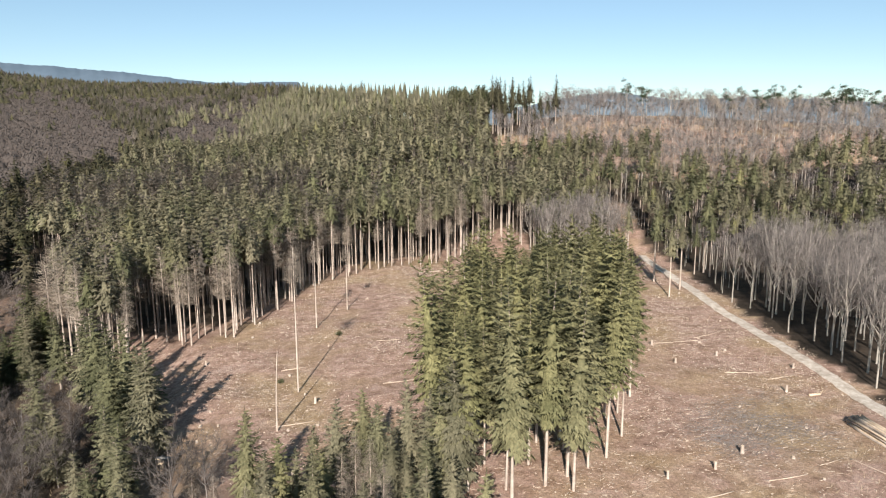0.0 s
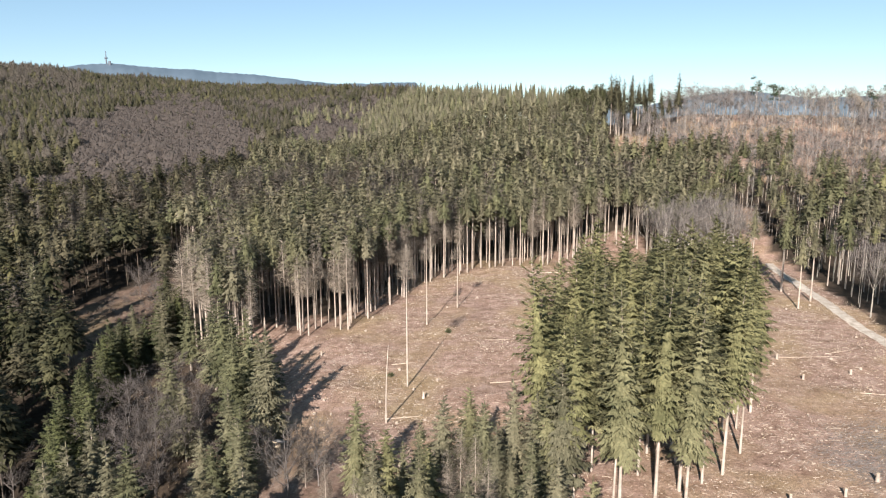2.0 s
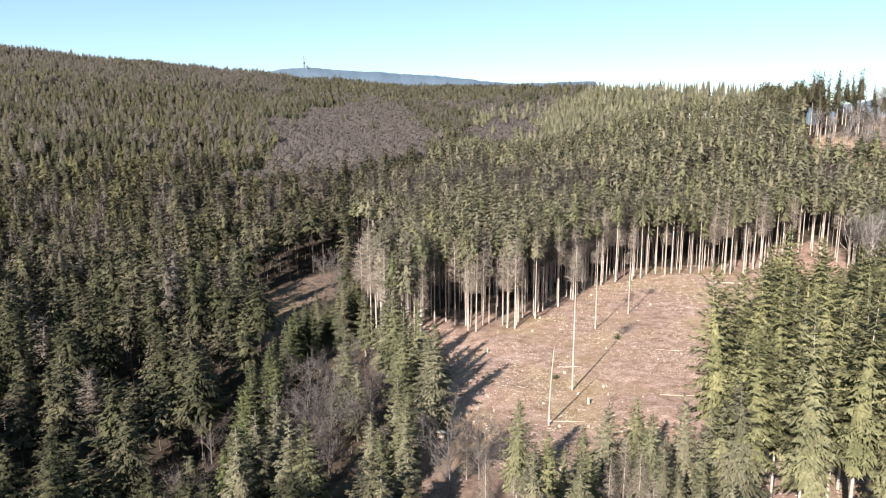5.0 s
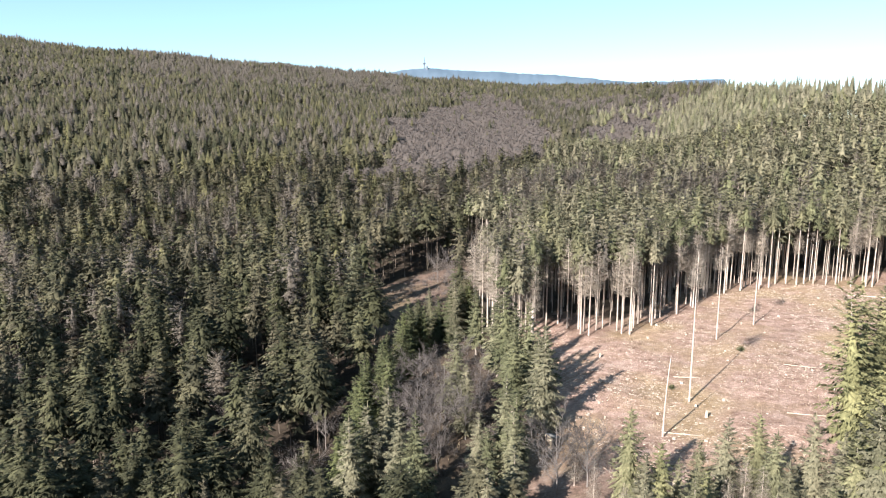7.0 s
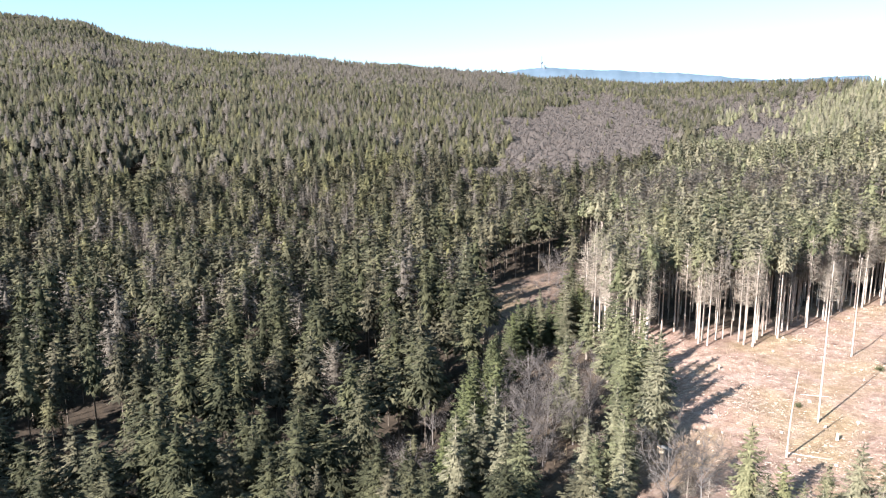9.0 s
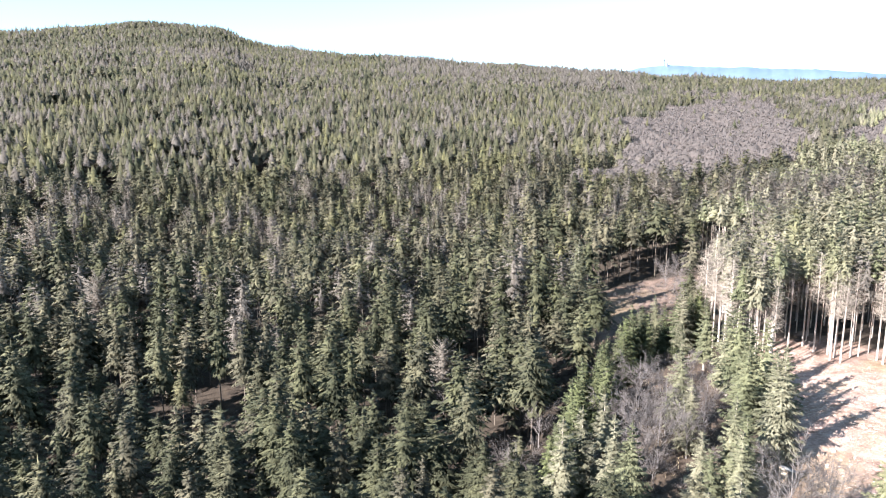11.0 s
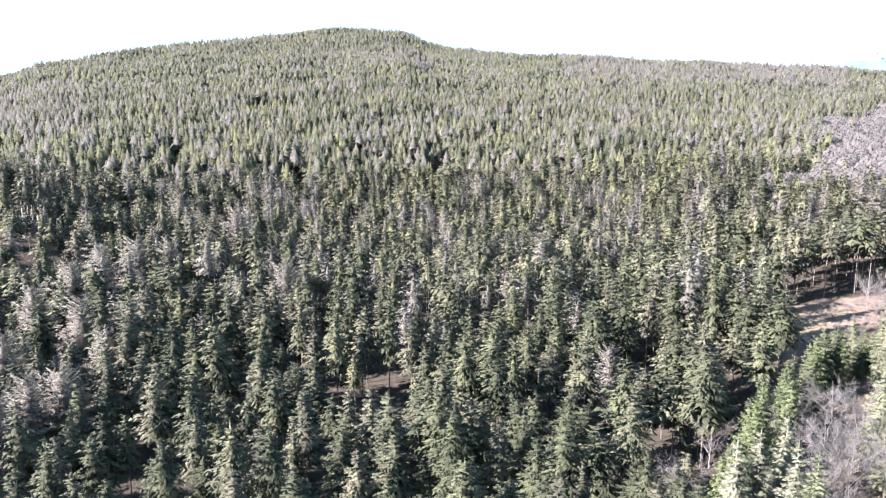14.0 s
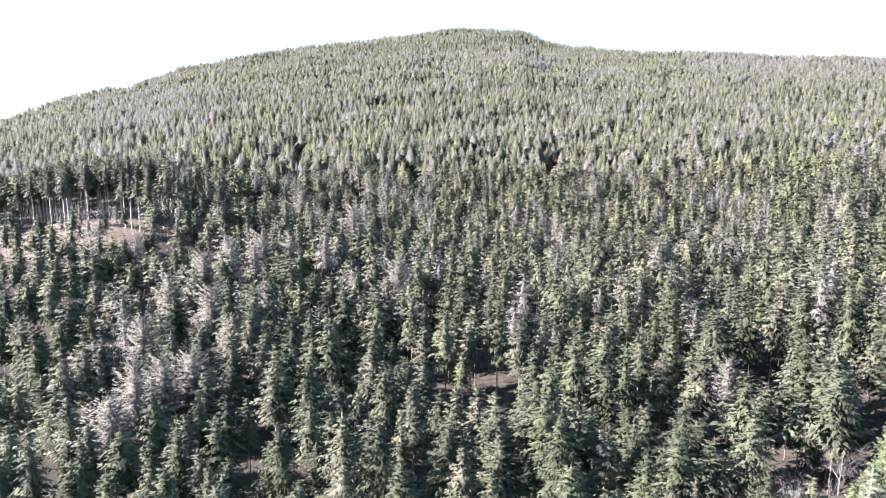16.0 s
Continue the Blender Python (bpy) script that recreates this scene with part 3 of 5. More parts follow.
def stuff(name, label, cat, mat, shapes, x, y, size, rng, wide=None, spread=0.2, tone=0.5):
    if len(x):
        tagged(new(name, joined(name, scatter(shapes, x, y, land(x, y), size, rng, wide, spread, tone), mat)), label, cat, kind="stuff")


rng = np.random.default_rng(7)

# shapes for the joined woods: near, middle and far
NEAR_S = [soften(spruce_crown(rng, 24, rng.uniform(3.9, 4.9), rng.uniform(0.28, 0.44), 76, 32, 0.9, taper=0.76, slim=0.2, core=0.9), 0.35, 0.48) for i in range(10)]
NEAR2_S = [soften(spruce_crown(rng, 24, rng.uniform(3.9, 4.9), rng.uniform(0.38, 0.5), 60, 18, 1.15, taper=0.75, slim=0.23, core=0.95), 0.35, 0.42) for i in range(12)]
STAND_N = [soften(spruce_crown(rng, 24, rng.uniform(3.1, 3.9), rng.uniform(0.6, 0.7), 48, 13, 1.05, slim=0.24), 0.35, 0.4) for i in range(12)]
MID_S = [soften(spruce_crown(rng, 24, rng.uniform(3.8, 4.7), rng.uniform(0.54, 0.64), 40, 9, 1.4, taper=0.72, slim=0.25, core=1.0), 0.5, 0.28) for i in range(14)]
FAR_S = [soften(far_crown(rng, 24, rng.uniform(3.6, 4.6), rng.uniform(0.48, 0.58), 44, 1.9), 0.8, 0.12) for i in range(14)]
FAR2_S = [soften(far_crown(rng, 24, rng.uniform(3.6, 4.6), rng.uniform(0.64, 0.72), 16, 2.4), 1.0, 0.1) for i in range(12)]
CREST_S = [soften(far_crown(rng, 24, rng.uniform(3.2, 4.2), 0.34, 26, 2.2), 0.8, 0.12) for i in range(8)]
STAND_S = [soften(spruce_crown(rng, 24, rng.uniform(3.3, 4.1), rng.uniform(0.66, 0.73), 30, 6, 1.4, taper=0.62, slim=0.28, core=0.95), 0.35, 0.35) for i in range(12)]
STAND_FAR = [soften(far_crown(rng, 24, rng.uniform(3.4, 4.3), rng.uniform(0.62, 0.7), 28, 1.8), 0.3, 0.15) for i in range(10)]
POLE = [tube([[0, 0, -0.5], [0.1, 0, 9], [0, 0.1, 21]], [0.16, 0.13, 0.04], 3, False) for i in range(2)]
LARCH_M = [soften(spruce_crown(rng, 25, rng.uniform(3.8, 5.0), 0.55, 46, 8, 1.4, rise=0.3, taper=0.45, slim=0.2, core=0.7), 0.5, 0.12) for i in range(6)]
LARCH_F = [soften(far_crown(rng, 25, rng.uniform(3.8, 4.8), 0.66, 18, 2.3), 1.0, 0.08) for i in range(6)]
BEECH_M = [soften(far_bare(rng, 22, 3.8, 180, 0.055)) for i in range(5)]
BEECH_F = [soften(dome_bare(rng, 22, rng.uniform(6.0, 7.4), 80, 1.15), 1.3, 0.03) for i in range(6)]
BUSH_S = [soften(spruce_crown(rng, 24, 5.0, 0.04, 50, 4, 2.4)) for i in range(3)]
BEECH_W = [tube([[0, 0, -0.4], [0.2, 0, 8], [0, 0.3, 17]], [0.24, 0.18, 0.05], 3, False) for i in range(2)]

# ---- old mixed spruce wood over the valley and the mountain ----
LX = [-223, -236.5, -192.5, -185.5, -172, -202.5, -127.5, -139, -143.5, -146, -281.5, -205.5, -204.5, -117, -232.5, -249, -246, -170.5, -326.5, -331.5,
      -167, -161.5, -142, -123, -120, -110, -116, -91, -198, -179, -102, -89.5]
LY = [-15.5, -8.5, -12, -0.5, -26.5, -23.5, -26, -23.5, -19, -13.5, 39.5, 42.5, 77, 93.5, 60, 3, 12.5, -6, 22.5, 174.5,
      310.5, 290, 286, 265.5, 315, 300, 278.5, 312.5, 289.5, 273.5, 212, 273]
LH = np.array([19, 19, 17, 17, 16, 18, 14, 15, 15, 15, 24, 20, 15, 13, 18, 20, 20, 15, 21, 21, 21, 21, 21, 21, 23, 21, 21, 21, 21, 21, 21, 21]) / 22
HOLLOWS = [(-131, 42, 10), (-110, 70, 8), (-163, 32, 7)]
cx, cy = [], []
for lo, hi, step in ((38, 135, 7.3), (135, 250, 7.4), (250, 470, 6.8), (470, 760, 5.8), (760, 1420, 6.1)):
    gx, gy = grid(-1420, 100, -420, 1300, step, rng, 0.45)
    d, a = np.hypot(gx, gy), bearing(gx, gy)
    k = (d >= lo) & (d < hi) & in_view(gx, gy) & (d < np.interp(a, SKY_AZ, SKY_D) + 55) & (a > -9.5)
    cx.append(gx[k]), cy.append(gy[k])
cx, cy = np.concatenate(cx), np.concatenate(cy)
d, a = np.hypot(cx, cy), bearing(cx, cy)
front = (a < 20) & (d < 150) | (a < 25.5) & (d > 62) & (d < 112) | (a < 33.5) & (d > 84) & (d < 168)
stand = is_stand(cx, cy) | ((a < 12) & (d > 150))
wx, wy = cx + (vnoise(cx, cy, 30, 21) - 0.5) * 45, cy + (vnoise(cx, cy, 30, 22) - 0.5) * 45
band = inside(wx, wy, BEECH_BAND) | inside(cx, cy, BEECH_SPOT)
beech = inside(wx, wy, BEECHES) & (rng.random(len(cx)) < 0.96) | band & (rng.random(len(cx)) < 0.75)
gap = (vnoise(cx, cy, 11, 31) > np.where(d < 200, 0.79, 0.82)) & (d < 500)
for hx, hy, hr in HOLLOWS:
    gap |= np.hypot(cx - hx, cy - hy) < hr * (0.7 + 0.6 * vnoise(cx, cy, 6, 33))
for hx, hy in zip([-65.7, -71.3, -77.8, -82, -86.2, -91.4, -95.1], [73.4, 83.1, 94.6, 102, 110.4, 122.1, 137.3]):
    gap |= np.hypot(cx - hx, cy - hy) < 6.5
for hx, hy in zip(LX, LY):
    gap |= np.hypot(cx - hx, cy - hy) < 5.0
keep = ~is_open(cx, cy) & ~front & ~(stand & ~beech) & ~gap
patch = vnoise(cx, cy, 45, 11) * 0.6 + vnoise(cx, cy, 15, 12) * 0.4
crest = smooth((d - 780) / 150) * ((a > 36) & (a < 56)) * 0.5 + ((a > 66) & (a < 78) & (d > 840) & (d < 1000)) * 0.3
chance = np.where(patch > 0.62, 0.42, 0.07 + 0.08 * (d > 400)) + crest + 0.35 * inside(cx, cy, LARCHES) + ((a > 92) & (a < 101) & (d > 560) & (d < 880)) * 0.3
top = (a > 37.5) & (a < 46.5) & (d > np.interp(a, SKY_AZ, SKY_D) - 70 + 60 * vnoise(cx, cy, 25, 63))
larch = ((rng.random(len(cx)) < chance * (d > 170)) | top & (rng.random(len(cx)) < 0.9)) & ~beech
tall = (0.98 + rng.normal(0, 1, len(cx)) * np.interp(d, [120, 400, 700], [0.17, 0.1, 0.05])).clip(0.6, 1.3) * (0.83 + 0.26 * vnoise(cx, cy, 30, 41))
tall = np.where(rng.random(len(cx)) < np.where(d < 350, 0.16, 0.02), tall * 0.76, tall)
tall = np.where((a < 33) & (d < 118), tall * 0.82, tall)
tall = np.where((a > 94) & (d > 170) & (d < 300), tall * 0.88, tall)
tall = tall * np.interp(d, [60, 105, 200], [0.66, 0.76, 1.0])
tall = np.where(beech, 0.92 + 0.25 * (tall - 0.92), tall)
wide = rng.normal(1.12, 0.15, len(cx)).clip(0.75, 1.45) / tall ** 0.5 * np.interp(d, [300, 600], [1.0, 1.16])
# shade and haze put into the tone: darker near by bearing, paler far off
shade_haze_tone = 0.56 - (0.56 - np.interp(a, [20, 45, 58, 70], [0.38, 0.3, 0.2, 0.28])) * (1 - smooth((d - 130) / 200))
shade_haze_tone = shade_haze_tone + smooth((d - 230) / 200) * ((vnoise(cx, cy, 55, 61) - 0.5) * 0.5 + (vnoise(cx, cy, 17, 62) - 0.5) * 0.35)
sp = keep & ~beech & ~larch
order = np.argsort(np.where(sp, d, 1e9))[:110]
thing = np.zeros(len(cx), bool)
thing[order] = True
old = [spruce_thing(rng, 24, rng.uniform(3.8, 4.8), rng.uniform(0.26, 0.42), "tall green spruce with drooping boughs in the old wood", M_NEEDLE, M_BARK_D, whorls=20, per=9, skip=rng.uniform(0, 0.1), tone=0.15 + 0.09 * i if i < 5 else 0.15 + 0.12 * (i - 5)) for i in range(10)]
s = thing & (a < 52)
place(old[:5], cx[s], cy[s], tall[s], rng, "spruces of the old wood", wide[s])
s = thing & (a >= 52)
place(old[5:], cx[s], cy[s], tall[s], rng, "spruces of the old wood", wide[s])
s = sp & ~thing & (d < 115)
stuff("spruce_wood", "dense dark green old spruce wood", "spruce wood", M_NEEDLE, NEAR_S, cx[s], cy[s], tall[s], rng, wide[s], tone=shade_haze_tone[s])
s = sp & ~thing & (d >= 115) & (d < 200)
stuff("spruce_wood", "dense dark green spruce wood in the valley", "spruce wood", M_NEEDLE, NEAR2_S, cx[s], cy[s], tall[s], rng, wide[s], tone=shade_haze_tone[s])
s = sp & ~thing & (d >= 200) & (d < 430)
stuff("spruce_wood", "dense green spruce wood rising over the valley", "spruce wood", M_NEEDLE, MID_S, cx[s], cy[s], tall[s], rng, wide[s], tone=shade_haze_tone[s])
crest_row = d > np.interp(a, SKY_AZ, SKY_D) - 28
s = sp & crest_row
stuff("spruce_wood", "far spruces along the skyline of the mountain", "spruce wood", M_NEEDLE, CREST_S, cx[s], cy[s], tall[s], rng, wide[s], tone=shade_haze_tone[s])
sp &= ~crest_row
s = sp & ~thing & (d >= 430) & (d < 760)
stuff("spruce_wood", "spruce wood covering the foot of the mountain", "spruce wood", M_NEEDLE, FAR_S, cx[s], cy[s], tall[s], rng, wide[s], tone=shade_haze_tone[s])
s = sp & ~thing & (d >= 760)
stuff("spruce_wood", "far spruce wood covering the mountain top", "spruce wood", M_NEEDLE, FAR2_S, cx[s], cy[s], tall[s], rng, wide[s], tone=shade_haze_tone[s])
s = sp & ~thing & (d < 430)
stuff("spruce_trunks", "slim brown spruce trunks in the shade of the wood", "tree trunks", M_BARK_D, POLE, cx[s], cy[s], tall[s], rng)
s = keep & larch & (d >= 60) & (d < 430)
stuff("larch_wood", "leafless tan larches scattered through the wood", "larches", M_LARCH_F, LARCH_M, cx[s], cy[s], tall[s], rng)
s = keep & larch & (d >= 430)
stuff("larch_wood", "far leafless larches on the mountain", "larches", M_LARCH_F, LARCH_F, cx[s], cy[s], tall[s], rng)
s = keep & beech
stuff("beech_wood", "leafless mauve-grey beech wood", "beech wood", M_BEECH_F, BEECH_F, cx[s], cy[s], tall[s], rng)


# spruces with bare trunks on and behind the glade
GX = [-312, -311.5, -308.5, -319, -315, -319.5, -324, -322, -327.5, -330, -335.5, -341, -305.5, -307.5, -316.5, -331.5]
GY = [-51, -48.5, -45, -42, -36.5, -35, -34, -32, -31, -28.5, -26.5, -24, -72, -71, -79.5, -90]
place([spruce_thing(rng, 25, rng.uniform(3.0, 3.8), rng.uniform(0.5, 0.62), "tall spruce with a bare sunlit trunk beside the glade", M_NEEDLE, M_BARK, detail=2, whorls=14, tone=0.5) for i in range(4)], np.array(GX), np.array(GY), rng.uniform(0.95, 1.15, len(GX)), rng, "spruces of the glade")
gx, gy = grid(-420, -240, -150, 10, 5.4, rng, 0.45)
k = inside(gx * 0.9, gy * 0.9, GLADE) & ~inside(gx, gy, GLADE) & (np.hypot(gx, gy) > 300)
stuff("spruce_wood", "tall spruces behind the glade", "spruce wood", M_NEEDLE, STAND_N, gx[k], gy[k], rng.uniform(0.95, 1.15, k.sum()), rng, tone=0.4)
stuff("spruce_trunks", "bare trunks of spruces behind the glade", "tree trunks", M_BARK, POLE, gx[k], gy[k], rng.uniform(0.95, 1.15, k.sum()), rng)


def larch_thing(rng, h, radius):
    base = new("larch_tree")
    part("trunk", mesh("trunk", *trunk_shape(rng, h * 0.97, 0.2, 5), M_BARK_D), base)
    part("crown", joined("crown", soften(spruce_crown(rng, h, radius, 0.36, 110, 46, 1.05, rise=0.45, taper=0.42, slim=0.15, core=0.75), 0.5, 0.12), M_LARCH), base, "fine tan leafless twigs")
    return tagged(base, "leafless tan larch among green spruces", "larch tree")


# larches that stand out of the old wood
place([larch_thing(rng, 22, rng.uniform(5.0, 6.2)) for i in range(6)], np.array(LX, float), np.array(LY, float), LH * 1.3, rng, "bare larches", rng.uniform(0.95, 1.2, len(LX)))

# ---- dense stand behind the felled ground ----
gx, gy = grid(-420, 140, 120, 680, 5.7, rng, 0.45)
ex, ey = grid(-90, 40, 130, 310, 3.7, rng, 0.46)
rim = is_open(ex, ey - 13) | is_open(ex + 10, ey - 8)
near_rim = is_open(gx, gy - 13) | is_open(gx + 10, gy - 8)
gx, gy = np.concatenate([gx[~near_rim], ex[rim]]), np.concatenate([gy[~near_rim], ey[rim]])
d, a = np.hypot(gx, gy), bearing(gx, gy)
k = ((is_stand(gx, gy)) | ((a < 12) & (a > -10) & (d > 150))) & ~is_open(gx, gy) & (d < np.interp(a, SKY_AZ, SKY_D) + 25) & ~inside(gx, gy, SLOPE)
k &= ~((a < -3.6) & (d > 330)) & ~((gx > 24) & (gy < 250)) & ~(inside(gx, gy, BEECH_BAND) & (rng.random(len(gx)) < 0.7)) & ~(inside(gx, gy, BEECH_SPOT) & (rng.random(len(gx)) < 0.85)) & ~inside(gx, gy, BEECHES)
gx, gy, d, a = gx[k], gy[k], d[k], a[k]
tall = rng.normal(1.0, 0.08, len(gx)) * (0.9 + 0.2 * vnoise(gx, gy, 25, 43))
tall = 1.0 + (tall - 1.0) * np.interp(d, [350, 450], [1.0, 0.45])
edge = (is_open(gx, gy - 4.5) | is_open(gx + 4, gy - 3)) & (d < 300)
behind = is_open(gx, gy - 16) | is_open(gx + 12, gy - 10)
dry = (rng.random(len(gx)) < 0.5 * inside(gx, gy, LARCHES) + 0.2 * behind * (gx < 0) + 0.04) & ~edge
gaunt = edge & (rng.random(len(gx)) < np.where((gy < 225) & (gx < -30), 0.7, 0.3))
ed = np.where(edge & ~gaunt)[0]
edge_sp = [spruce_thing(rng, 24.5, rng.uniform(2.5, 3.3), rng.uniform(0.64, 0.76), "slim spruce with a long bare pale trunk at the felling edge", M_NEEDLE_D, M_BARK, whorls=14, trunk_r=0.2, detail=2) for i in range(6)]
place(edge_sp, gx[ed], gy[ed], tall[ed], rng, "spruces of the felling edge")


def gaunt_thing(rng, h):
    base = new("dead_spruce")
    part("trunk", mesh("trunk", *trunk_shape(rng, h * 0.98, 0.2, 6), M_BARK), base)
    part("crown", joined("crown", soften(cone_twigs(rng, h, 2.4, 0.48, 900, 0.034)), M_DRY), base, "dry grey-brown twigs")
    return tagged(base, "half-dead grey-brown spruce with a bare pale trunk", "dead spruce")


place([gaunt_thing(rng, 23) for i in range(5)], gx[gaunt], gy[gaunt], tall[gaunt] * 0.97, rng, "dying spruces of the felling edge")
s = ~edge & ~dry & (d < 265)
stuff("spruce_stand", "dense stand of slim olive-green spruces behind the felling edge", "spruce stand", M_NEEDLE_D, STAND_N, gx[s], gy[s], tall[s], rng, spread=0.12)
s = ~edge & ~dry & (d >= 265) & (d < 430) & ~((d > np.interp(a, SKY_AZ, SKY_D) - 28) & (d >= 340))
stuff("spruce_stand", "dense stand of slim olive-green spruces", "spruce stand", M_NEEDLE_D, STAND_S, gx[s], gy[s], tall[s], rng, spread=0.12)
crest_row = d > np.interp(a, SKY_AZ, SKY_D) - 28
s = ~edge & ~dry & crest_row & (d >= 340)
stuff("spruce_stand", "olive-green spruces along the ridge line", "spruce stand", M_NEEDLE_D, CREST_S, gx[s], gy[s], tall[s], rng, spread=0.12)
s = ~edge & ~dry & ~crest_row & (d >= 430)
stuff("spruce_stand", "far spruces along the ridge", "spruce stand", M_NEEDLE_D, STAND_FAR, gx[s], gy[s], tall[s], rng, spread=0.12)
stuff("larch_wood", "leafless tan larches in the spruce stand", "larches", M_LARCH_F, LARCH_M, gx[dry], gy[dry], tall[dry], rng)
s = ~edge
stuff("spruce_trunks", "close-set pale spruce trunks of the dense stand", "tree trunks", M_BARK, POLE, gx[s], gy[s], tall[s], rng)

# ---- clump standing between the felled areas ----
gx, gy = grid(-8, 44, 76, 164, 5.1, rng, 0.48)
k = inside(gx, gy, CLUMP)
gx, gy = np.append(gx[k], [32.7, 34.0]), np.append(gy[k], [116, 128])
low_bough = (gx < 20) & (gy < 112)
clump = [spruce_thing(rng, 27, rng.uniform(3.2, 4.1), 0.27 + 0.03 * i if i < 5 else 0.42 + 0.045 * (i - 5), "tall spruce with a bare pale trunk in the remaining clump", M_NEEDLE_D, M_BARK, whorls=22, per=7, trunk_r=0.19, lean=0.03, rise=0.1, skip=0.06, tone=0.76 + 0.24 * (i * 7 % 10) / 10, taper=0.62) for i in range(10)]
tall = rng.normal(1, 0.13, len(gx)) * np.interp(gy, [85, 120, 150], [1.0, 0.95, 0.8])
place(clump[:5], gx[low_bough], gy[low_bough], tall[low_bough], rng, "spruces of the clump")
place(clump[5:], gx[~low_bough], gy[~low_bough], tall[~low_bough], rng, "spruces of the clump")

# ---- younger trees in front of the felled ground ----
YX = [-24.4, -19.6, -16.8, -13.9, -8.5, -4.6, -4.5, -1.9, -0.4, 1.6, -20.8, -17.6, -14.4, -11.0, -6.3, -2.0]
YY = [80.2, 76.9, 82.9, 83.5, 83.8, 86.3, 78.8, 84.8, 83.0, 83.0, 74.7, 77.4, 76.9, 89.6, 79.3, 77.1]
YH = [0.82, 0.69, 0.6, 0.78, 0.74, 0.85, 0.51, 0.81, 0.88, 1.1, 0.63, 0.59, 0.57, 0.74, 0.66, 0.65]
gx, gy = grid(-44, 4, 48, 96, 3.9, rng, 0.45)
d, a = np.hypot(gx, gy), bearing(gx, gy)
k = (a > -4) & (a < 19) & (d > 56) & (d < 74)
gx, gy = gx[k], gy[k]
r = rng.random(len(gx))
young = [spruce_thing(rng, 17, rng.uniform(3.0, 3.8), rng.uniform(0.12, 0.26), "young green spruce beside the felled ground", M_NEEDLE_D, M_BARK, "young_spruce", whorls=20, per=8, trunk_r=0.13, tone=0.35 + 0.1 * i, taper=0.72) for i in range(6)]
k = r < 0.75
place(young, np.append(gx[k], YX), np.append(gy[k], YY), np.append(rng.normal(0.68, 0.1, k.sum()), np.array(YH) * 1.04), rng, "young spruces")


def young_larch(rng, h):
    base = new("larch_tree")
    part("trunk", mesh("trunk", *trunk_shape(rng, h * 0.97, 0.13, 5), M_BARK), base)
    part("crown", joined("crown", soften(cone_twigs(rng, h, 2.9, 0.1, 2600, 0.02, (0.05, 0.09))), M_DRY), base, "fine grey-brown twigs")
    return tagged(base, "young leafless grey larch beside the felled ground", "larch tree")


k = (r >= 0.75) & (r < 0.9)
DX, DY, DH = [-11.3, -9.2, -12.4, -32.9, -27.6], [82.7, 81.3, 78.4, 84.1, 77.2], [0.63, 0.6, 0.57, 0.56, 0.5]
place([young_larch(rng, 16) for i in range(4)], np.append(gx[k], DX), np.append(gy[k], DY), np.append(rng.normal(0.68, 0.08, k.sum()), DH), rng, "bare larches")

# row of young spruces along the gully
t = np.linspace(0, 1, 40)
hx = np.interp(t, [0, 0.12, 0.27, 0.47, 0.62, 0.8, 0.88, 1], [-65.7, -71.3, -77.8, -86.2, -91.4, -95.1, -91.3, -89.5]) + rng.normal(0, 1.4, len(t))
hy = np.interp(t, [0, 0.12, 0.27, 0.47, 0.62, 0.8, 0.88, 1], [73.4, 83.1, 94.6, 110.4, 122.1, 137.3, 142.8, 150.4]) + rng.normal(0, 0.9, len(t))
hedge = [spruce_thing(rng, 12.5, rng.uniform(2.6, 3.3), 0.03, "bushy young spruce in the row along the gully", M_YOUNG, M_BARK_D, "young_spruce", whorls=20, per=9, trunk_r=0.12, tone=0.4 + 0.1 * i) for i in range(5)]
place(hedge, hx, hy, rng.normal(1, 0.12, len(t)), rng, "young spruces along the gully")
# tall spruces between gully and felled ground
TX = [-99.0, -88.6, -61.0, -53.7, -44.6, -63.8, -67.8, -46.9, -44.0, -44.3, -41.5, -58.7, -95.7, -64.5, -118, -64, -51, -45, -61, -56, -36, -36, -60, -78, -48, -48.5, -53.5, -56.5, -66, -50.5]
TY = [147.2, 142.6, 117.0, 112.6, 99.5, 103.7, 125.9, 90.0, 88.0, 80.1, 82.3, 98.6, 136.1, 83.7, 139, 78, 72, 62, 70, 75, 65, 72, 119, 135, 84, 105.5, 105.5, 112, 123, 113]
TH = [0.54, 0.67, 0.92, 0.81, 0.8, 0.76, 0.66, 0.62, 0.55, 0.48, 0.55, 0.56, 0.5, 0.7, 1.25, 0.7, 0.75, 0.7, 0.8, 0.72, 0.6, 0.55, 0.74, 0.7, 0.5, 0.7, 0.66, 0.74, 0.8, 0.6]
place([spruce_thing(rng, 24, rng.uniform(3.7, 4.5), 0.22 - 0.04 * i, "spruce with thinning boughs beside the felled ground", M_NEEDLE_D, M_BARK, whorls=22, per=8, skip=0.04, tone=0.24 + 0.07 * i) for i in range(4)],
      np.array(TX, float), np.array(TY, float), np.array(TH), rng, "spruces by the gully", 1.1 / np.array(TH) ** 0.3)


# ---- leafless broadleaf trees in and about the gully ----
def round_bare(rng):
    return bare_thing(rng, 13, 3.6, "round leafless grey-brown tree in the gully", "bare_tree", 13, 13, 18, 0.22, width=0.016, wood_mat=M_BEECH, twig_mat=M_GULLY)


BX = [-78, -75, -70, -66, -60, -64, -74, -58, -80, -31, -34, -174, -155, -130, -101, -80, -115, -85, -123, -110]
BY = [112, 75, 100, 103, 92, 94, 98, 97, 105, 84, 80, 174, 145, 198, 174, 155, 92, 91, 196, 176]
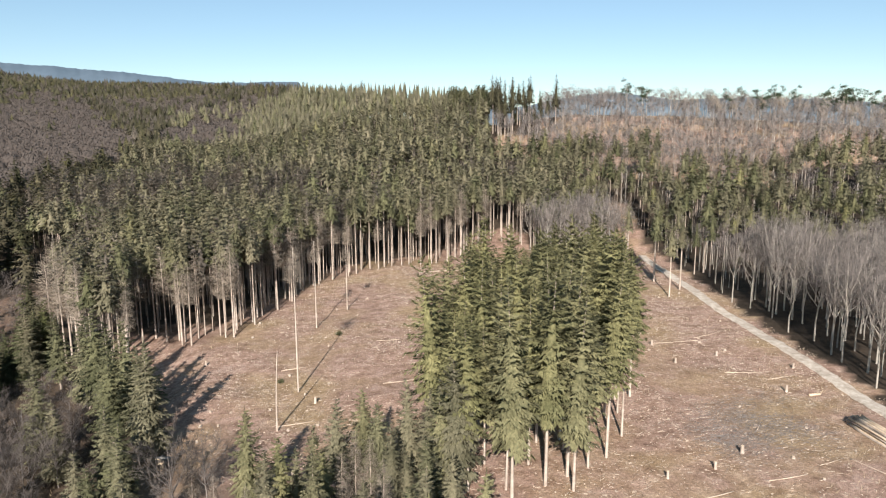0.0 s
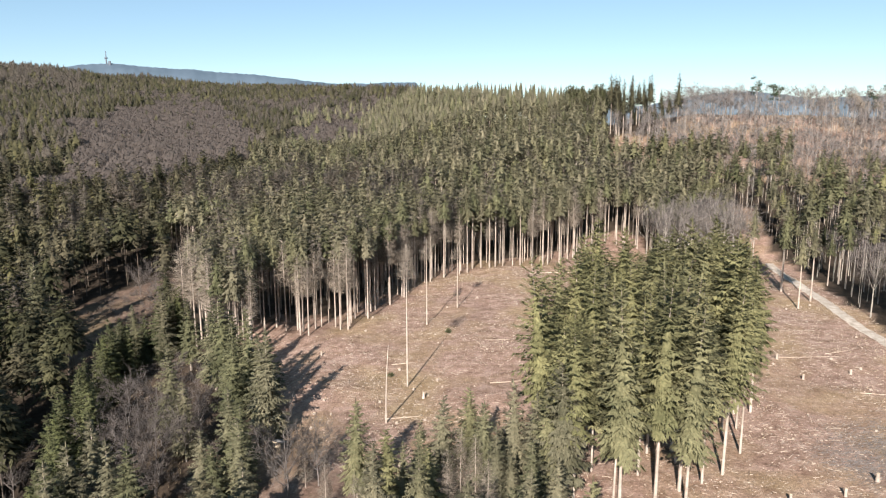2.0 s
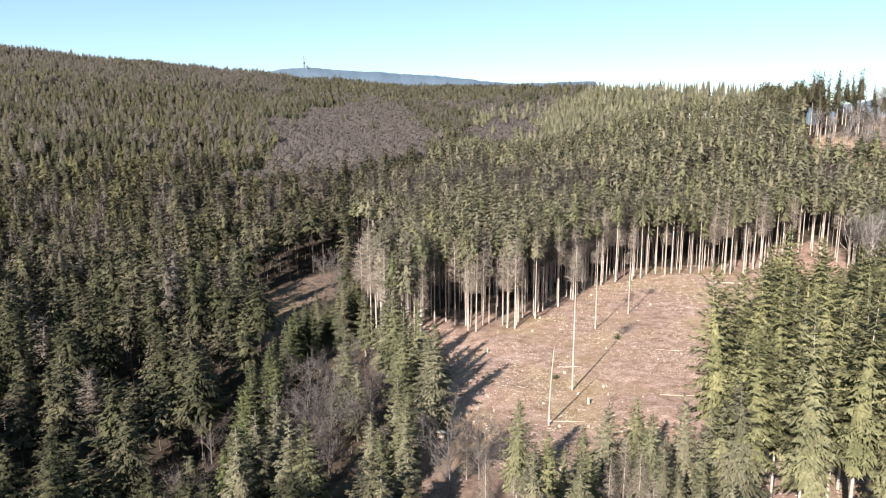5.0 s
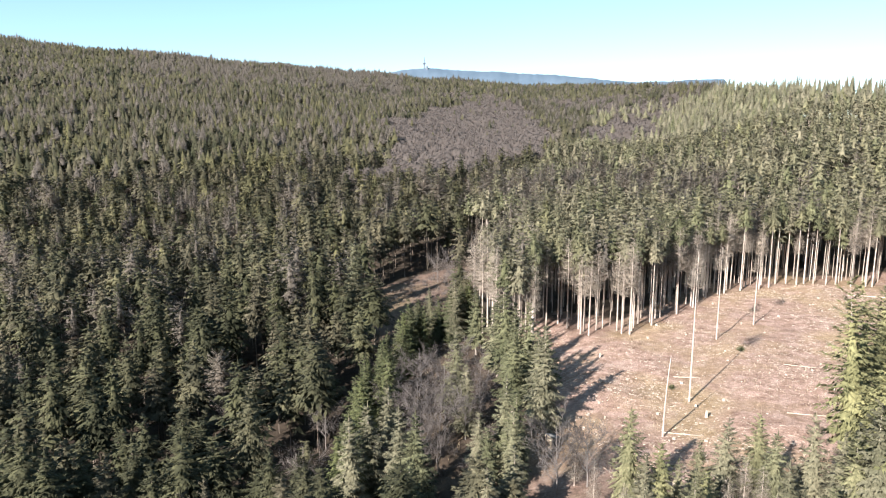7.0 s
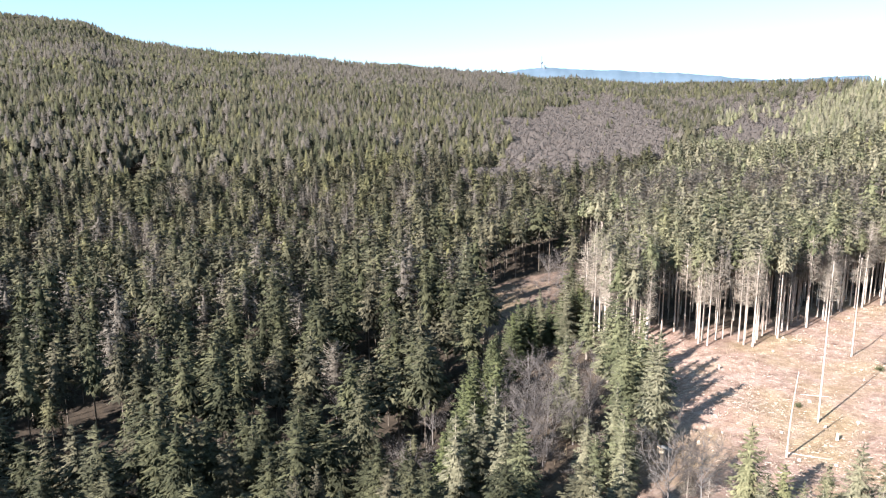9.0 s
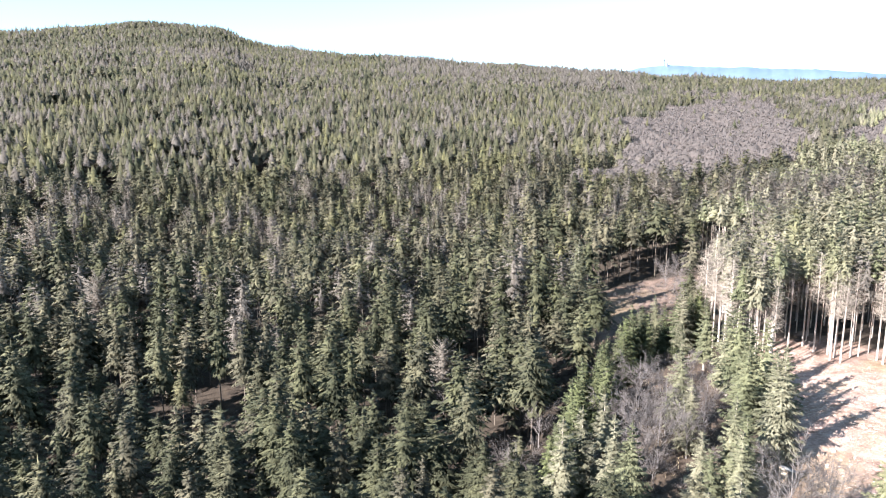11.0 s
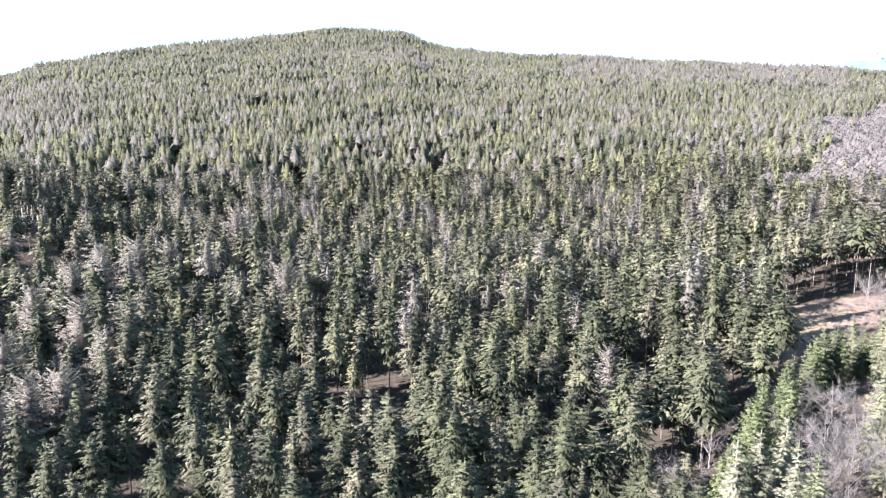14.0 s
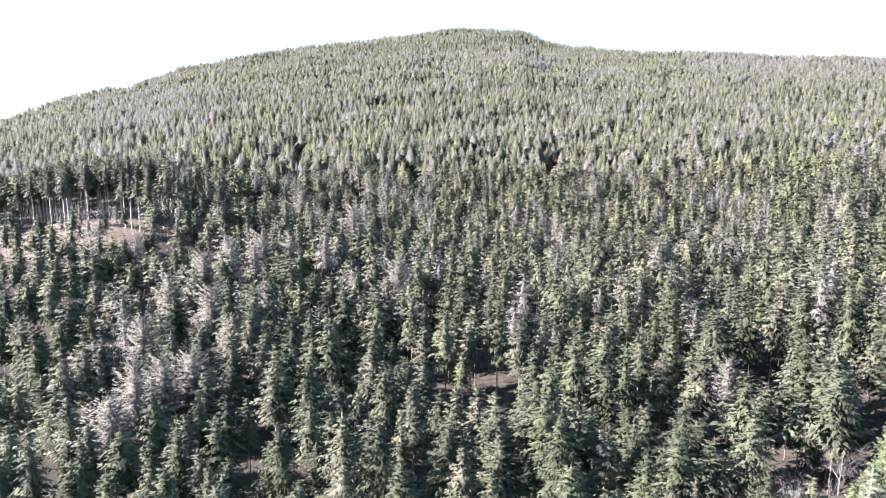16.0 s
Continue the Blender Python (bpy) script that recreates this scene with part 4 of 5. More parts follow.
place([round_bare(rng) for i in range(5)], np.array(BX, float), np.array(BY, float), rng.uniform(0.85, 1.15, len(BX)), rng, "bare trees of the gully")

gx, gy = grid(-80, -48, 76, 146, 6.0, rng, 0.48)
k = inside(gx, gy, GULLY) & (gy < 128) & (gx > -78) & (rng.random(len(gx)) < 0.22)
place([round_bare(rng) for i in range(4)], gx[k], gy[k], rng.uniform(0.55, 0.95, k.sum()), rng, "bare trees of the gully")
gx, gy = grid(34, 66, 240, 266, 4.6, rng, 0.45)
place([bare_thing(rng, 18, rng.uniform(2.6, 3.6), "leafless grey beech at the head of the felled ground", limbs=9, subs=8, fine=9, width=0.026) for i in range(4)], gx, gy, rng.uniform(1.0, 1.25, len(gx)), rng, "beeches at the head of the felled ground")

# ---- beeches beyond the track, spruces and the bare slope behind ----
gx, gy = grid(76, 190, 60, 240, 5.2, rng, 0.45)
k = (gy < 176 + 0.12 * gx) & (gx > 77 + rng.uniform(0, 1.5, len(gx))) & (bearing(gx, gy) > -36)
gx, gy = gx[k], gy[k]
o = np.argsort(gx * 1.0 + np.abs(gy - 150) * 0.1)
near, rest = o[:120], o[120:]
beeches = [bare_thing(rng, 21, rng.uniform(3.2, 4.4), "leafless pale-grey beech beside the forest track", limbs=11, subs=10, fine=10, width=0.019, twig_mat=M_BEECH) for i in range(6)]
place(beeches, gx[near], gy[near], rng.normal(1, 0.09, len(near)), rng, "beeches beside the track")
stuff("beech_wood", "leafless grey beech wood beyond the track", "beech wood", M_TWIG, BEECH_M, gx[rest], gy[rest], rng.normal(1, 0.09, len(rest)), rng)
stuff("beech_trunks", "pale grey beech trunks", "tree trunks", M_BEECHBARK, BEECH_W, gx[rest], gy[rest], rng.normal(1, 0.05, len(rest)), rng)

gx, gy = grid(24, 330, 184, 420, 5.2, rng, 0.45)
d, a = np.hypot(gx, gy), bearing(gx, gy)
k = ((gy > 180 + 0.12 * gx) | (gx < 66)) & ((gx < 66) | (gx > 78) | (gy > 288)) & ((a < -10) | ((gx > 36) & (gy < 320))) & ~is_open(gx, gy) & ~inside(gx, gy, SLOPE) & (a > -36) & (d < 345)
gx, gy, d, a = gx[k], gy[k], d[k], a[k]
bare = rng.random(len(gx)) < np.where((gx < 64) & (gy < 272), 0.85, np.where(vnoise(gx, gy, 28, 51) > 0.6, 0.5, 0.1) + 0.4 * (a < -18) * (vnoise(gx, gy, 22, 52) > 0.4))
tall = rng.normal(0.84, 0.13, len(gx)) * (0.85 + 0.3 * vnoise(gx, gy, 24, 54))
EDGE_X, EDGE_Y = [63.6, 62.7, 68.0, 66.0, 61.9], [205.9, 188.3, 195.5, 214.0, 230.3]
s = ~bare & (gy < 240) & (gx < 92)
place([spruce_thing(rng, 25, rng.uniform(2.4, 3.2), rng.uniform(0.42, 0.58), "spruce with a long bare trunk beside the track", M_NEEDLE_D, M_BARK, whorls=15, detail=2) for i in range(4)], np.append(gx[s], EDGE_X), np.append(gy[s], EDGE_Y), np.append(tall[s], [0.95, 0.9, 0.92, 0.95, 0.9]), rng, "spruces by the track")
s = ~bare & ~s
stuff("spruce_wood", "green spruces below the felled slope", "spruce wood", M_NEEDLE_D, STAND_N, gx[s], gy[s], tall[s], rng)
stuff("spruce_trunks", "pale spruce trunks below the felled slope", "tree trunks", M_BARK, POLE, gx[s], gy[s], tall[s], rng)
stuff("beech_wood", "leafless grey trees below the felled slope", "beech wood", M_BEECH, BEECH_M, gx[bare], gy[bare], tall[bare] * 0.85, rng)
stuff("beech_trunks", "pale grey trunks below the felled slope", "tree trunks", M_BEECHBARK, BEECH_W, gx[bare], gy[bare], tall[bare] * 0.85, rng)

# bare trees on the slope
gx, gy = grid(30, 330, 290, 480, 4.4, rng)
k = inside(gx, gy, SLOPE) & (rng.random(len(gx)) < 0.6 + 0.4 * (vnoise(gx, gy, 40, 61) > 0.5)) & (np.hypot(gx, gy) < 452)
gx, gy = gx[k], gy[k]
thin = [soften(far_bare(rng, 20, 3.2, 130, 0.11)) for i in range(5)]
stuff("bare_trees", "thin leafless trees on the felled slope", "bare trees", M_BEECH, thin, gx, gy, rng.uniform(0.5, 1.0, len(gx)), rng)
stuff("bare_trunks", "thin pale trunks on the felled slope", "tree trunks", M_BEECHBARK, BEECH_W, gx, gy, rng.uniform(0.45, 0.8, len(gx)), rng)


def pine_thing(rng, h):
    base = new("pine_tree")
    part("trunk", mesh("trunk", *trunk_shape(rng, h * 0.95, 0.3, 5, 0.05), M_BEECHBARK), base)
    n = 10
    pads, limbs = [], []
    for i in range(n):
        a, r = rng.uniform(0, 6.28), rng.uniform(0.2, 2.6)
        c = np.array([math.cos(a) * r + 0.6, math.sin(a) * r, h * rng.uniform(0.62, 1.0)])
        limbs.append(tube([[0, 0, c[2] - 0.12 * h], (c + [0, 0, c[2] - 0.06 * h]) / 2, c], [0.1, 0.08, 0.04], 3, False))
        m = 36
        q = c + rng.normal(0, 1, (m, 3)) * np.array([0.72, 0.72, 0.4])
        wy = rng.normal(0, 1, (m, 3)) + np.array([0, 0, 0.4])
        wy /= np.linalg.norm(wy, axis=1)[:, None]
        pads.append(twigs(rng, m, q, wy, rng.uniform(0.5, 0.9, m), 0.2))
    part("limbs", mesh("limbs", *merge(*limbs), M_BEECHBARK), base)
    part("crown", mesh("crown", *merge(*pads), M_PINE), base)
    return tagged(base, "tall pine with a bare trunk and flat crown", "pine tree")


az_p = np.concatenate([rng.uniform(-32.5, -21.5, 22), rng.uniform(-18, -13, 3)])
dp = rng.uniform(425, 452, len(az_p))
place([pine_thing(rng, rng.uniform(17, 22.5)) for i in range(5)], -np.sin(np.radians(az_p)) * dp, np.cos(np.radians(az_p)) * dp, rng.normal(1, 0.12, len(az_p)), rng, "pines on the ridge")

qa = np.radians(rng.uniform(-33, -17.5, 110))
qd = rng.uniform(415, 455, 110)
stuff("bare_trees", "thin leafless trees along the ridge", "bare trees", M_DRY, thin, -np.sin(qa) * qd, np.cos(qa) * qd, rng.uniform(0.5, 0.95, 110), rng)
stuff("bare_trunks", "thin pale trunks along the ridge", "tree trunks", M_BEECHBARK, BEECH_W, -np.sin(qa) * qd, np.cos(qa) * qd, rng.uniform(0.5, 0.9, 110), rng)

# tall spruces and neighbours on the end of the ridge
az_p = np.concatenate([[-9.0, -7.0, -6.85, -5.6, -8.3, -7.8, -5.0, -4.4], rng.uniform(-9.0, -4.0, 26)])
dp = np.concatenate([[405, 406, 412, 408, 404, 408.0, 404, 410], rng.uniform(398, 428, 26)])
hp = np.concatenate([[1.1, 1.1, 1.0, 1.08, 0.75, 0.8, 1.08, 1.05], np.interp(az_p[8:], [-9.6, -7, -5.6, -3.4], [0.45, 0.58, 1.0, 1.02]) * rng.normal(1, 0.09, 26)])
place([spruce_thing(rng, 30, rng.uniform(2.8, 3.6), rng.uniform(0.42, 0.55), "tall dark spruce with a bare trunk on the ridge", M_NEEDLE, M_BARK, whorls=16, detail=2, tone=0.4) for i in range(4)], -np.sin(np.radians(az_p)) * dp, np.cos(np.radians(az_p)) * dp, hp, rng, "spruces on the ridge")
qa, qd = np.radians(rng.uniform(-4.6, -0.5, 110)), rng.uniform(420, 470, 110)
stuff("spruce_wood", "spruces behind the end of the ridge", "spruce wood", M_NEEDLE_D, STAND_N, -np.sin(qa) * qd, np.cos(qa) * qd, rng.uniform(0.8, 1.1, 110), rng, tone=0.3)
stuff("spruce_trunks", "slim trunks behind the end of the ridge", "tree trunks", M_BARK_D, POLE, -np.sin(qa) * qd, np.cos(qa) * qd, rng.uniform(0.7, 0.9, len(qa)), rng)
qa, qd = np.radians(rng.uniform(-7.5, -4.5, 26)), rng.uniform(424, 440, 26)
stuff("spruce_wood", "low spruces under the tall ones on the ridge", "spruce wood", M_NEEDLE, BUSH_S, -np.sin(qa) * qd, np.cos(qa) * qd, rng.uniform(0.3, 0.5, 26), rng, tone=0.3)


# ---- dead poles standing on the felled ground ----
def pole_thing(h, r, lean_x, lean_y, crown, label):
    base = new("dead_spruce")
    t = np.linspace(0, 1, 6)
    p = np.stack([lean_x * t * t * h, lean_y * t * h, h * t - 0.3 * (t == 0)], 1)
    part("trunk", mesh("trunk", *tube(p, r * (1 - 0.75 * t), 7), M_BARK), base)
    if crown:
        v, f = cone_twigs(rng, h, 1.5, 0.76, 320, 0.025)
        v[:, 0] += lean_x * h * (v[:, 2] / h) ** 2
        part("crown", mesh("crown", v, f, M_DRY), base, "sparse brown dead twigs")
    return tagged(base, label, "dead spruce")


for px, py, h, lx, crown, label in ((-26.5, 104.2, 13.5, 0.06, False, "broken dead spruce pole on the felled ground"),
                                    (-26.6, 121.2, 27.0, 0.0, True, "tall dying spruce with a sparse top on the felled ground"),
                                    (-30.1, 159.8, 21.0, 0.0, True, "tall dying spruce near the felling edge"),
                                    (-25.0, 176.0, 17.0, 0.0, True, "dead spruce near the felling edge")):
    place([pole_thing(h, 0.17, lx, 0.0, crown, label)], [px], [py], np.ones(1), rng, "dead spruces on the felled ground")


# ---- stumps, logs and slash on the felled ground ----
def stump_thing(h, r):
    base = new("tree_stump")
    n = 9
    th = np.arange(n) * 2 * math.pi / n
    ring = lambda rad, z, w: np.stack([np.cos(th) * rad * (1 + w * np.sin(3 * th + h)), np.sin(th) * rad * (1 + w * np.cos(2 * th)), np.full(n, z) + 0.03 * h * np.cos(th)], 1)
    v = np.concatenate([ring(r * 1.55, -0.2, 0.15), ring(r * 1.12, min(0.25, h * 0.4), 0.08), ring(r, h, 0.04)])
    f = [[k * n + i, k * n + (i + 1) % n, (k + 1) * n + (i + 1) % n, (k + 1) * n + i] for k in range(2) for i in range(n)]
    part("body", mesh("body", v, f, M_BARK), base)
    top = np.vstack([ring(r * 0.99, h + 0.004, 0.04), [[0, 0, h + 0.012]]])
    part("cut_face", mesh("cut_face", top, [[i, (i + 1) % n, n] for i in range(n)], M_WOOD), base, "pale sawn face")
    return tagged(base, "tall sawn spruce stump on the felled ground" if h > 0.6 else "low sawn stump with a pale cut face", "tree stump")


SX = [45.0, 46.7, 56.4, 68.6, 61.7, 43.8, 38.1, 30.5, -48.5, -22.5, -5.5, 46.8]
SY = [144.7, 134.1, 137.9, 130.6, 119.0, 95.4, 90.8, 87.9, 136.1, 115.8, 138.9, 162.4]
place([stump_thing(1.35, 0.27), stump_thing(1.2, 0.24), stump_thing(1.5, 0.25)], np.array(SX), np.array(SY), rng.uniform(0.7, 0.95, len(SX)), rng, "tall stumps")
gx, gy = grid(-60, 70, 60, 235, 7.5, rng, 0.48)
k = inside(gx, gy, FELLED) & ~inside(gx, gy, CLUMP) & (rng.random(len(gx)) < 0.35) & (gx < 69) & in_view(gx, gy, 0)
place([stump_thing(0.25, 0.2), stump_thing(0.18, 0.17), stump_thing(0.3, 0.19)], gx[k], gy[k], rng.uniform(0.8, 1.25, k.sum()), rng, "low stumps")


def log_mesh(length, r, mat):
    t = np.linspace(-0.5, 0.5, 4)
    v, f = tube(np.stack([0.02 * length * np.cos(t * 3), t * length, 0 * t], 1), r * np.array([1.08, 1.0, 0.92, 0.84]), 7)
    v2 = np.vstack([v, [v[:7].mean(0)]])
    f2 = np.vstack([f, [[(i + 1) % 7, i, len(v2) - 1] for i in range(7)]])
    return mesh("log", v2, f2, mat)


def log_thing(x, y, length, r, turn, mat, label):
    ob = tagged(new("fallen_log", log_mesh(length, r, mat)), label, "log", group="logs on the felled ground")
    dx, dy = -math.sin(turn) * length * 0.4, math.cos(turn) * length * 0.4
    z0, z1 = float(land(x - dx, y - dy)), float(land(x + dx, y + dy))
    ob.matrix_basis = Matrix.Translation((x, y, (z0 + z1) / 2 + r * 0.8)) @ Euler((math.atan2(z1 - z0, length * 0.8), 0, turn)).to_matrix().to_4x4()


for x, y, ln, r, turn in ((4, 222, 22, 0.16, -1.35), (52, 147, 14, 0.1, -1.4), (60, 152, 10, 0.08, -1.0), (53, 166, 13, 0.12, -1.45), (58, 128, 8, 0.1, -1.45),
                          (64, 126, 7, 0.1, -1.25), (50, 104, 4, 0.1, -0.6), (-24, 107, 6, 0.12, -1.2), (-8, 125, 7, 0.1, -1.3), (-30, 133, 5, 0.1, -1.1),
                          (36, 84, 5, 0.12, -1.2), (47, 88, 6, 0.1, -1.35), (60, 90, 7, 0.09, 0.5), (66, 117.5, 2.4, 0.22, -1.3), (-12, 150, 6, 0.1, -1.3), (55, 92, 5, 0.08, -1.1)):
    log_thing(x, y, ln, r if r > 0.15 else r * 0.65, turn, M_WOOD if r > 0.2 else M_SLASH, "weathered log lying on the felled ground")


def slash(n, x0, x1, y0, y1, centre, lo, hi, wid, name, label, mat, poly=FELLED):
    x, y = rng.uniform(x0, x1, n), rng.uniform(y0, y1, n)
    if centre:
        x, y = rng.normal(centre[0], centre[2], n), rng.normal(centre[1], centre[2], n)
    k = inside(x, y, poly) & in_view(x, y, 1)
    if poly is FELLED:
        k &= (vnoise(x, y, 11, 71) > rng.uniform(0.1, 0.75, n))
    x, y = x[k], y[k]
    n = len(x)
    a = rng.normal(1.45, 0.7, n)
    ln = rng.uniform(lo, hi, n) * rng.uniform(0.4, 1, n)
    w = rng.uniform(0.4, 1, n) * wid
    up = rng.uniform(-0.04, 0.22, n)
    dx, dy = np.sin(a), np.cos(a)
    z = land(x, y) + 0.03
    p0 = np.stack([x, y, z], 1)
    p1 = p0 + np.stack([dx * ln, dy * ln, up * ln], 1)
    p1[:, 2] = np.maximum(p1[:, 2], land(p1[:, 0], p1[:, 1]) + 0.03)
    s = np.stack([-dy * w, dx * w, 0 * w], 1)
    top = np.stack([0 * w, 0 * w, w * 1.6], 1)
    v = np.stack([p0 - s, p0 + s, p0 + top, p1 - s * 0.6, p1 + s * 0.6, p1 + top * 0.6], 1).reshape(-1, 3)
    b = (np.arange(n) * 6)[:, None]
    f = np.concatenate([b + np.array([[0, 3, 5]]), b + np.array([[0, 5, 2]]), b + np.array([[1, 2, 5]]), b + np.array([[1, 5, 4]]), b + np.array([[0, 2, 1]]), b + np.array([[3, 4, 5]])])
    tagged(new(name, mesh(name, v, f, mat)), label, "slash", kind="stuff")


slash(42000, -75, 78, 60, 250, None, 0.3, 1.4, 0.042, "slash", "dry twigs and branches strewn over the felled ground", M_SLASH)
slash(24000, -75, 78, 60, 250, None, 0.12, 0.5, 0.09, "wood_chips", "pale bark and wood chips on the felled ground", M_SLASH)
slash(2600, 0, 1, 0, 1, (52, 108, 5.0), 0.6, 2.2, 0.03, "brushwood", "grey brushwood heaped on the felled ground", M_BEECH)
slash(1800, 0, 1, 0, 1, (44, 100, 3.5), 0.6, 2.0, 0.03, "brushwood", "grey brushwood heaped on the felled ground", M_BEECH)
slash(9000, 28, 330, 290, 480, None, 0.8, 3.0, 0.07, "brushwood", "grey brushwood on the far slope", M_DRY, SLOPE)
slash(900, 0, 1, 0, 1, (52, 108, 4.0), 0.4, 1.6, 0.03, "brushwood", "dark brushwood heaped on the felled ground", M_TWIG)
slash(700, 0, 1, 0, 1, (60, 112, 3.0), 0.6, 2.0, 0.04, "brushwood", "grey brushwood heaped on the felled ground", M_DRY)
slash(5000, 28, 330, 290, 480, None, 1.0, 4.0, 0.09, "slash", "felled stems and branches on the far slope", M_SLASH, SLOPE)


# ---- stacked timber beside the track, and a small shelter ----
def timber_stack():
    base = new("timber_stack")
    data = [log_mesh(rng.uniform(9.5, 11), rng.uniform(0.15, 0.2), M_WOOD) for i in range(5)]
    bark = [log_mesh(rng.uniform(9.5, 11), rng.uniform(0.15, 0.2), M_BARK) for i in range(3)]
    for row, n in enumerate((10, 9, 8, 6)):
        for i in range(n):
            me = bark[int(rng.integers(0, 3))] if rng.random() < 0.3 else data[int(rng.integers(0, 5))]
            ob = part("log", me, base)
            ob.matrix_basis = Matrix.Translation(((i - n / 2) * 0.39 + rng.normal(0, 0.03), rng.normal(0, 0.35), 0.18 + row * 0.31)) @ Euler((0, rng.uniform(0, 6.28), rng.normal(0, 0.012))).to_matrix().to_4x4()
    base.matrix_basis = Matrix.Translation((67.4, 100.6, float(land(67.4, 100.6)))) @ Euler((0, 0, 0.12)).to_matrix().to_4x4()
    tagged(base, "stack of long pale spruce logs beside the track", "timber stack")


def shelter():
    """A small lean-to of pale boards with a dark open side."""
    base = new("wooden_shelter")
    grey = material("weathered_boards", (0.12, 0.11, 0.10), (0.24, 0.22, 0.20), scale=1.0, fine=8.0, island=0.4, bump=0.2)

    def box(name, x0, x1, y0, y1, z0, z1, mat, slope=0.0):
        v = [(x, y, z + slope * y) for z in (z0, z1) for x, y in ((x0, y0), (x1, y0), (x1, y1), (x0, y1))]
        return part(name, mesh(name, v, [[3, 2, 1, 0], [4, 5, 6, 7], [0, 1, 5, 4], [1, 2, 6, 5], [2, 3, 7, 6], [3, 0, 4, 7]], mat), base)

    for i in range(8):
        box("board", -1.3 + i * 0.2, -1.115 + i * 0.2, -0.03, 0.0 + 0.008 * (i % 3), -0.1, 1.95 + 0.05 * (i % 2), M_WOOD)
        box("roof_board", -1.45 + i * 0.24, -1.22 + i * 0.24, -0.25, 1.75, 2.1 + 0.012 * (i % 2), 2.13 + 0.012 * (i % 2), grey, -0.28)
    for x in (-1.28, 0.3):
        for y in (0.02, 1.45):
            box("post", x, x + 0.1, y, y + 0.1, -0.2, 2.08 - 0.28 * y, M_BARK_D)
    box("back_wall", -1.28, 0.4, 1.56, 1.6, -0.1, 1.62, grey)
    base.matrix_basis = Matrix.Translation((-41.0, 94.6, float(land(-41.0, 94.6)))) @ Euler((0, 0, -0.35)).to_matrix().to_4x4()
    tagged(base, "small lean-to shelter of pale boards with a grey roof", "shelter")


timber_stack()
shelter()


# ---- shrubs and dry grass ----
def shrub(rng, h, mat, leafy):
    base = new("shrub")
    n = 260
    th, c = rng.uniform(0, 6.283, n), rng.uniform(0, 1, n)
    d3 = np.stack([np.cos(th) * np.sqrt(1 - c * c), np.sin(th) * np.sqrt(1 - c * c), c], 1)
    b = d3 * rng.uniform(0.1, 0.7, n)[:, None] * np.array([h * 0.8, h * 0.8, h])
    wy = d3 + rng.normal(0, 0.35, (n, 3)) + np.array([0, 0, 0.3])
    wy /= np.linalg.norm(wy, axis=1)[:, None]
    part("stem", mesh("stem", *merge(*[tube([[0, 0, -0.1], b[i] * 0.5, b[i]], [0.03, 0.02, 0.01], 3, False) for i in range(8)]), M_DRY), base)
    part("foliage", mesh("foliage", *twigs(rng, n, b, wy, rng.uniform(0.15, 0.4, n) * h, 0.06 if leafy else 0.022), mat), base)
    return tagged(base, "low green bush on the felled ground" if leafy else "leafless brown shrub in the gully", "shrub")


place([shrub(rng, 1.3, M_NEEDLE_D, True) for i in range(2)], np.array([-24.0, -3.0, 47.0, -20, -31]), np.array([154.0, 147.0, 172.0, 100, 126]), rng.uniform(0.8, 1.3, 5), rng, "bushes on the felled ground")
gx, gy = grid(-146, -50, 76, 214, 4.2, rng, 0.48)
k = inside(gx, gy, GULLY) & (rng.random(len(gx)) < 0.7)
place([shrub(rng, 2.2, M_GULLY, False) for i in range(4)], gx[k], gy[k], rng.uniform(0.5, 1.2, k.sum()), rng, "shrubs in the gully")
x, y = rng.uniform(-135, 78, 60000), rng.uniform(60, 300, 60000)
k = ((inside(x, y, GULLY) | inside(x, y, STRIP)) & (rng.random(len(x)) < 0.5) | inside(x, y, FELLED) & (vnoise(x, y, 16, 81) > 0.6) & (rng.random(len(x)) < 0.35) & (np.abs(x - 72.5) > 2.2)) & in_view(x, y, 1)
x, y = x[k], y[k]
n = len(x)
wy = np.stack([rng.normal(0, 0.5, n), rng.normal(0, 0.5, n), np.ones(n)], 1)
tagged(new("dry_grass", mesh("dry_grass", *twigs(rng, n, np.stack([x, y, land(x, y) - 0.03], 1), wy, rng.uniform(0.25, 0.7, n), 0.05), material("straw", (0.20, 0.145, 0.09), (0.38, 0.30, 0.19), island=0.7))), "tufts of straw-coloured dry grass", "grass", kind="stuff")


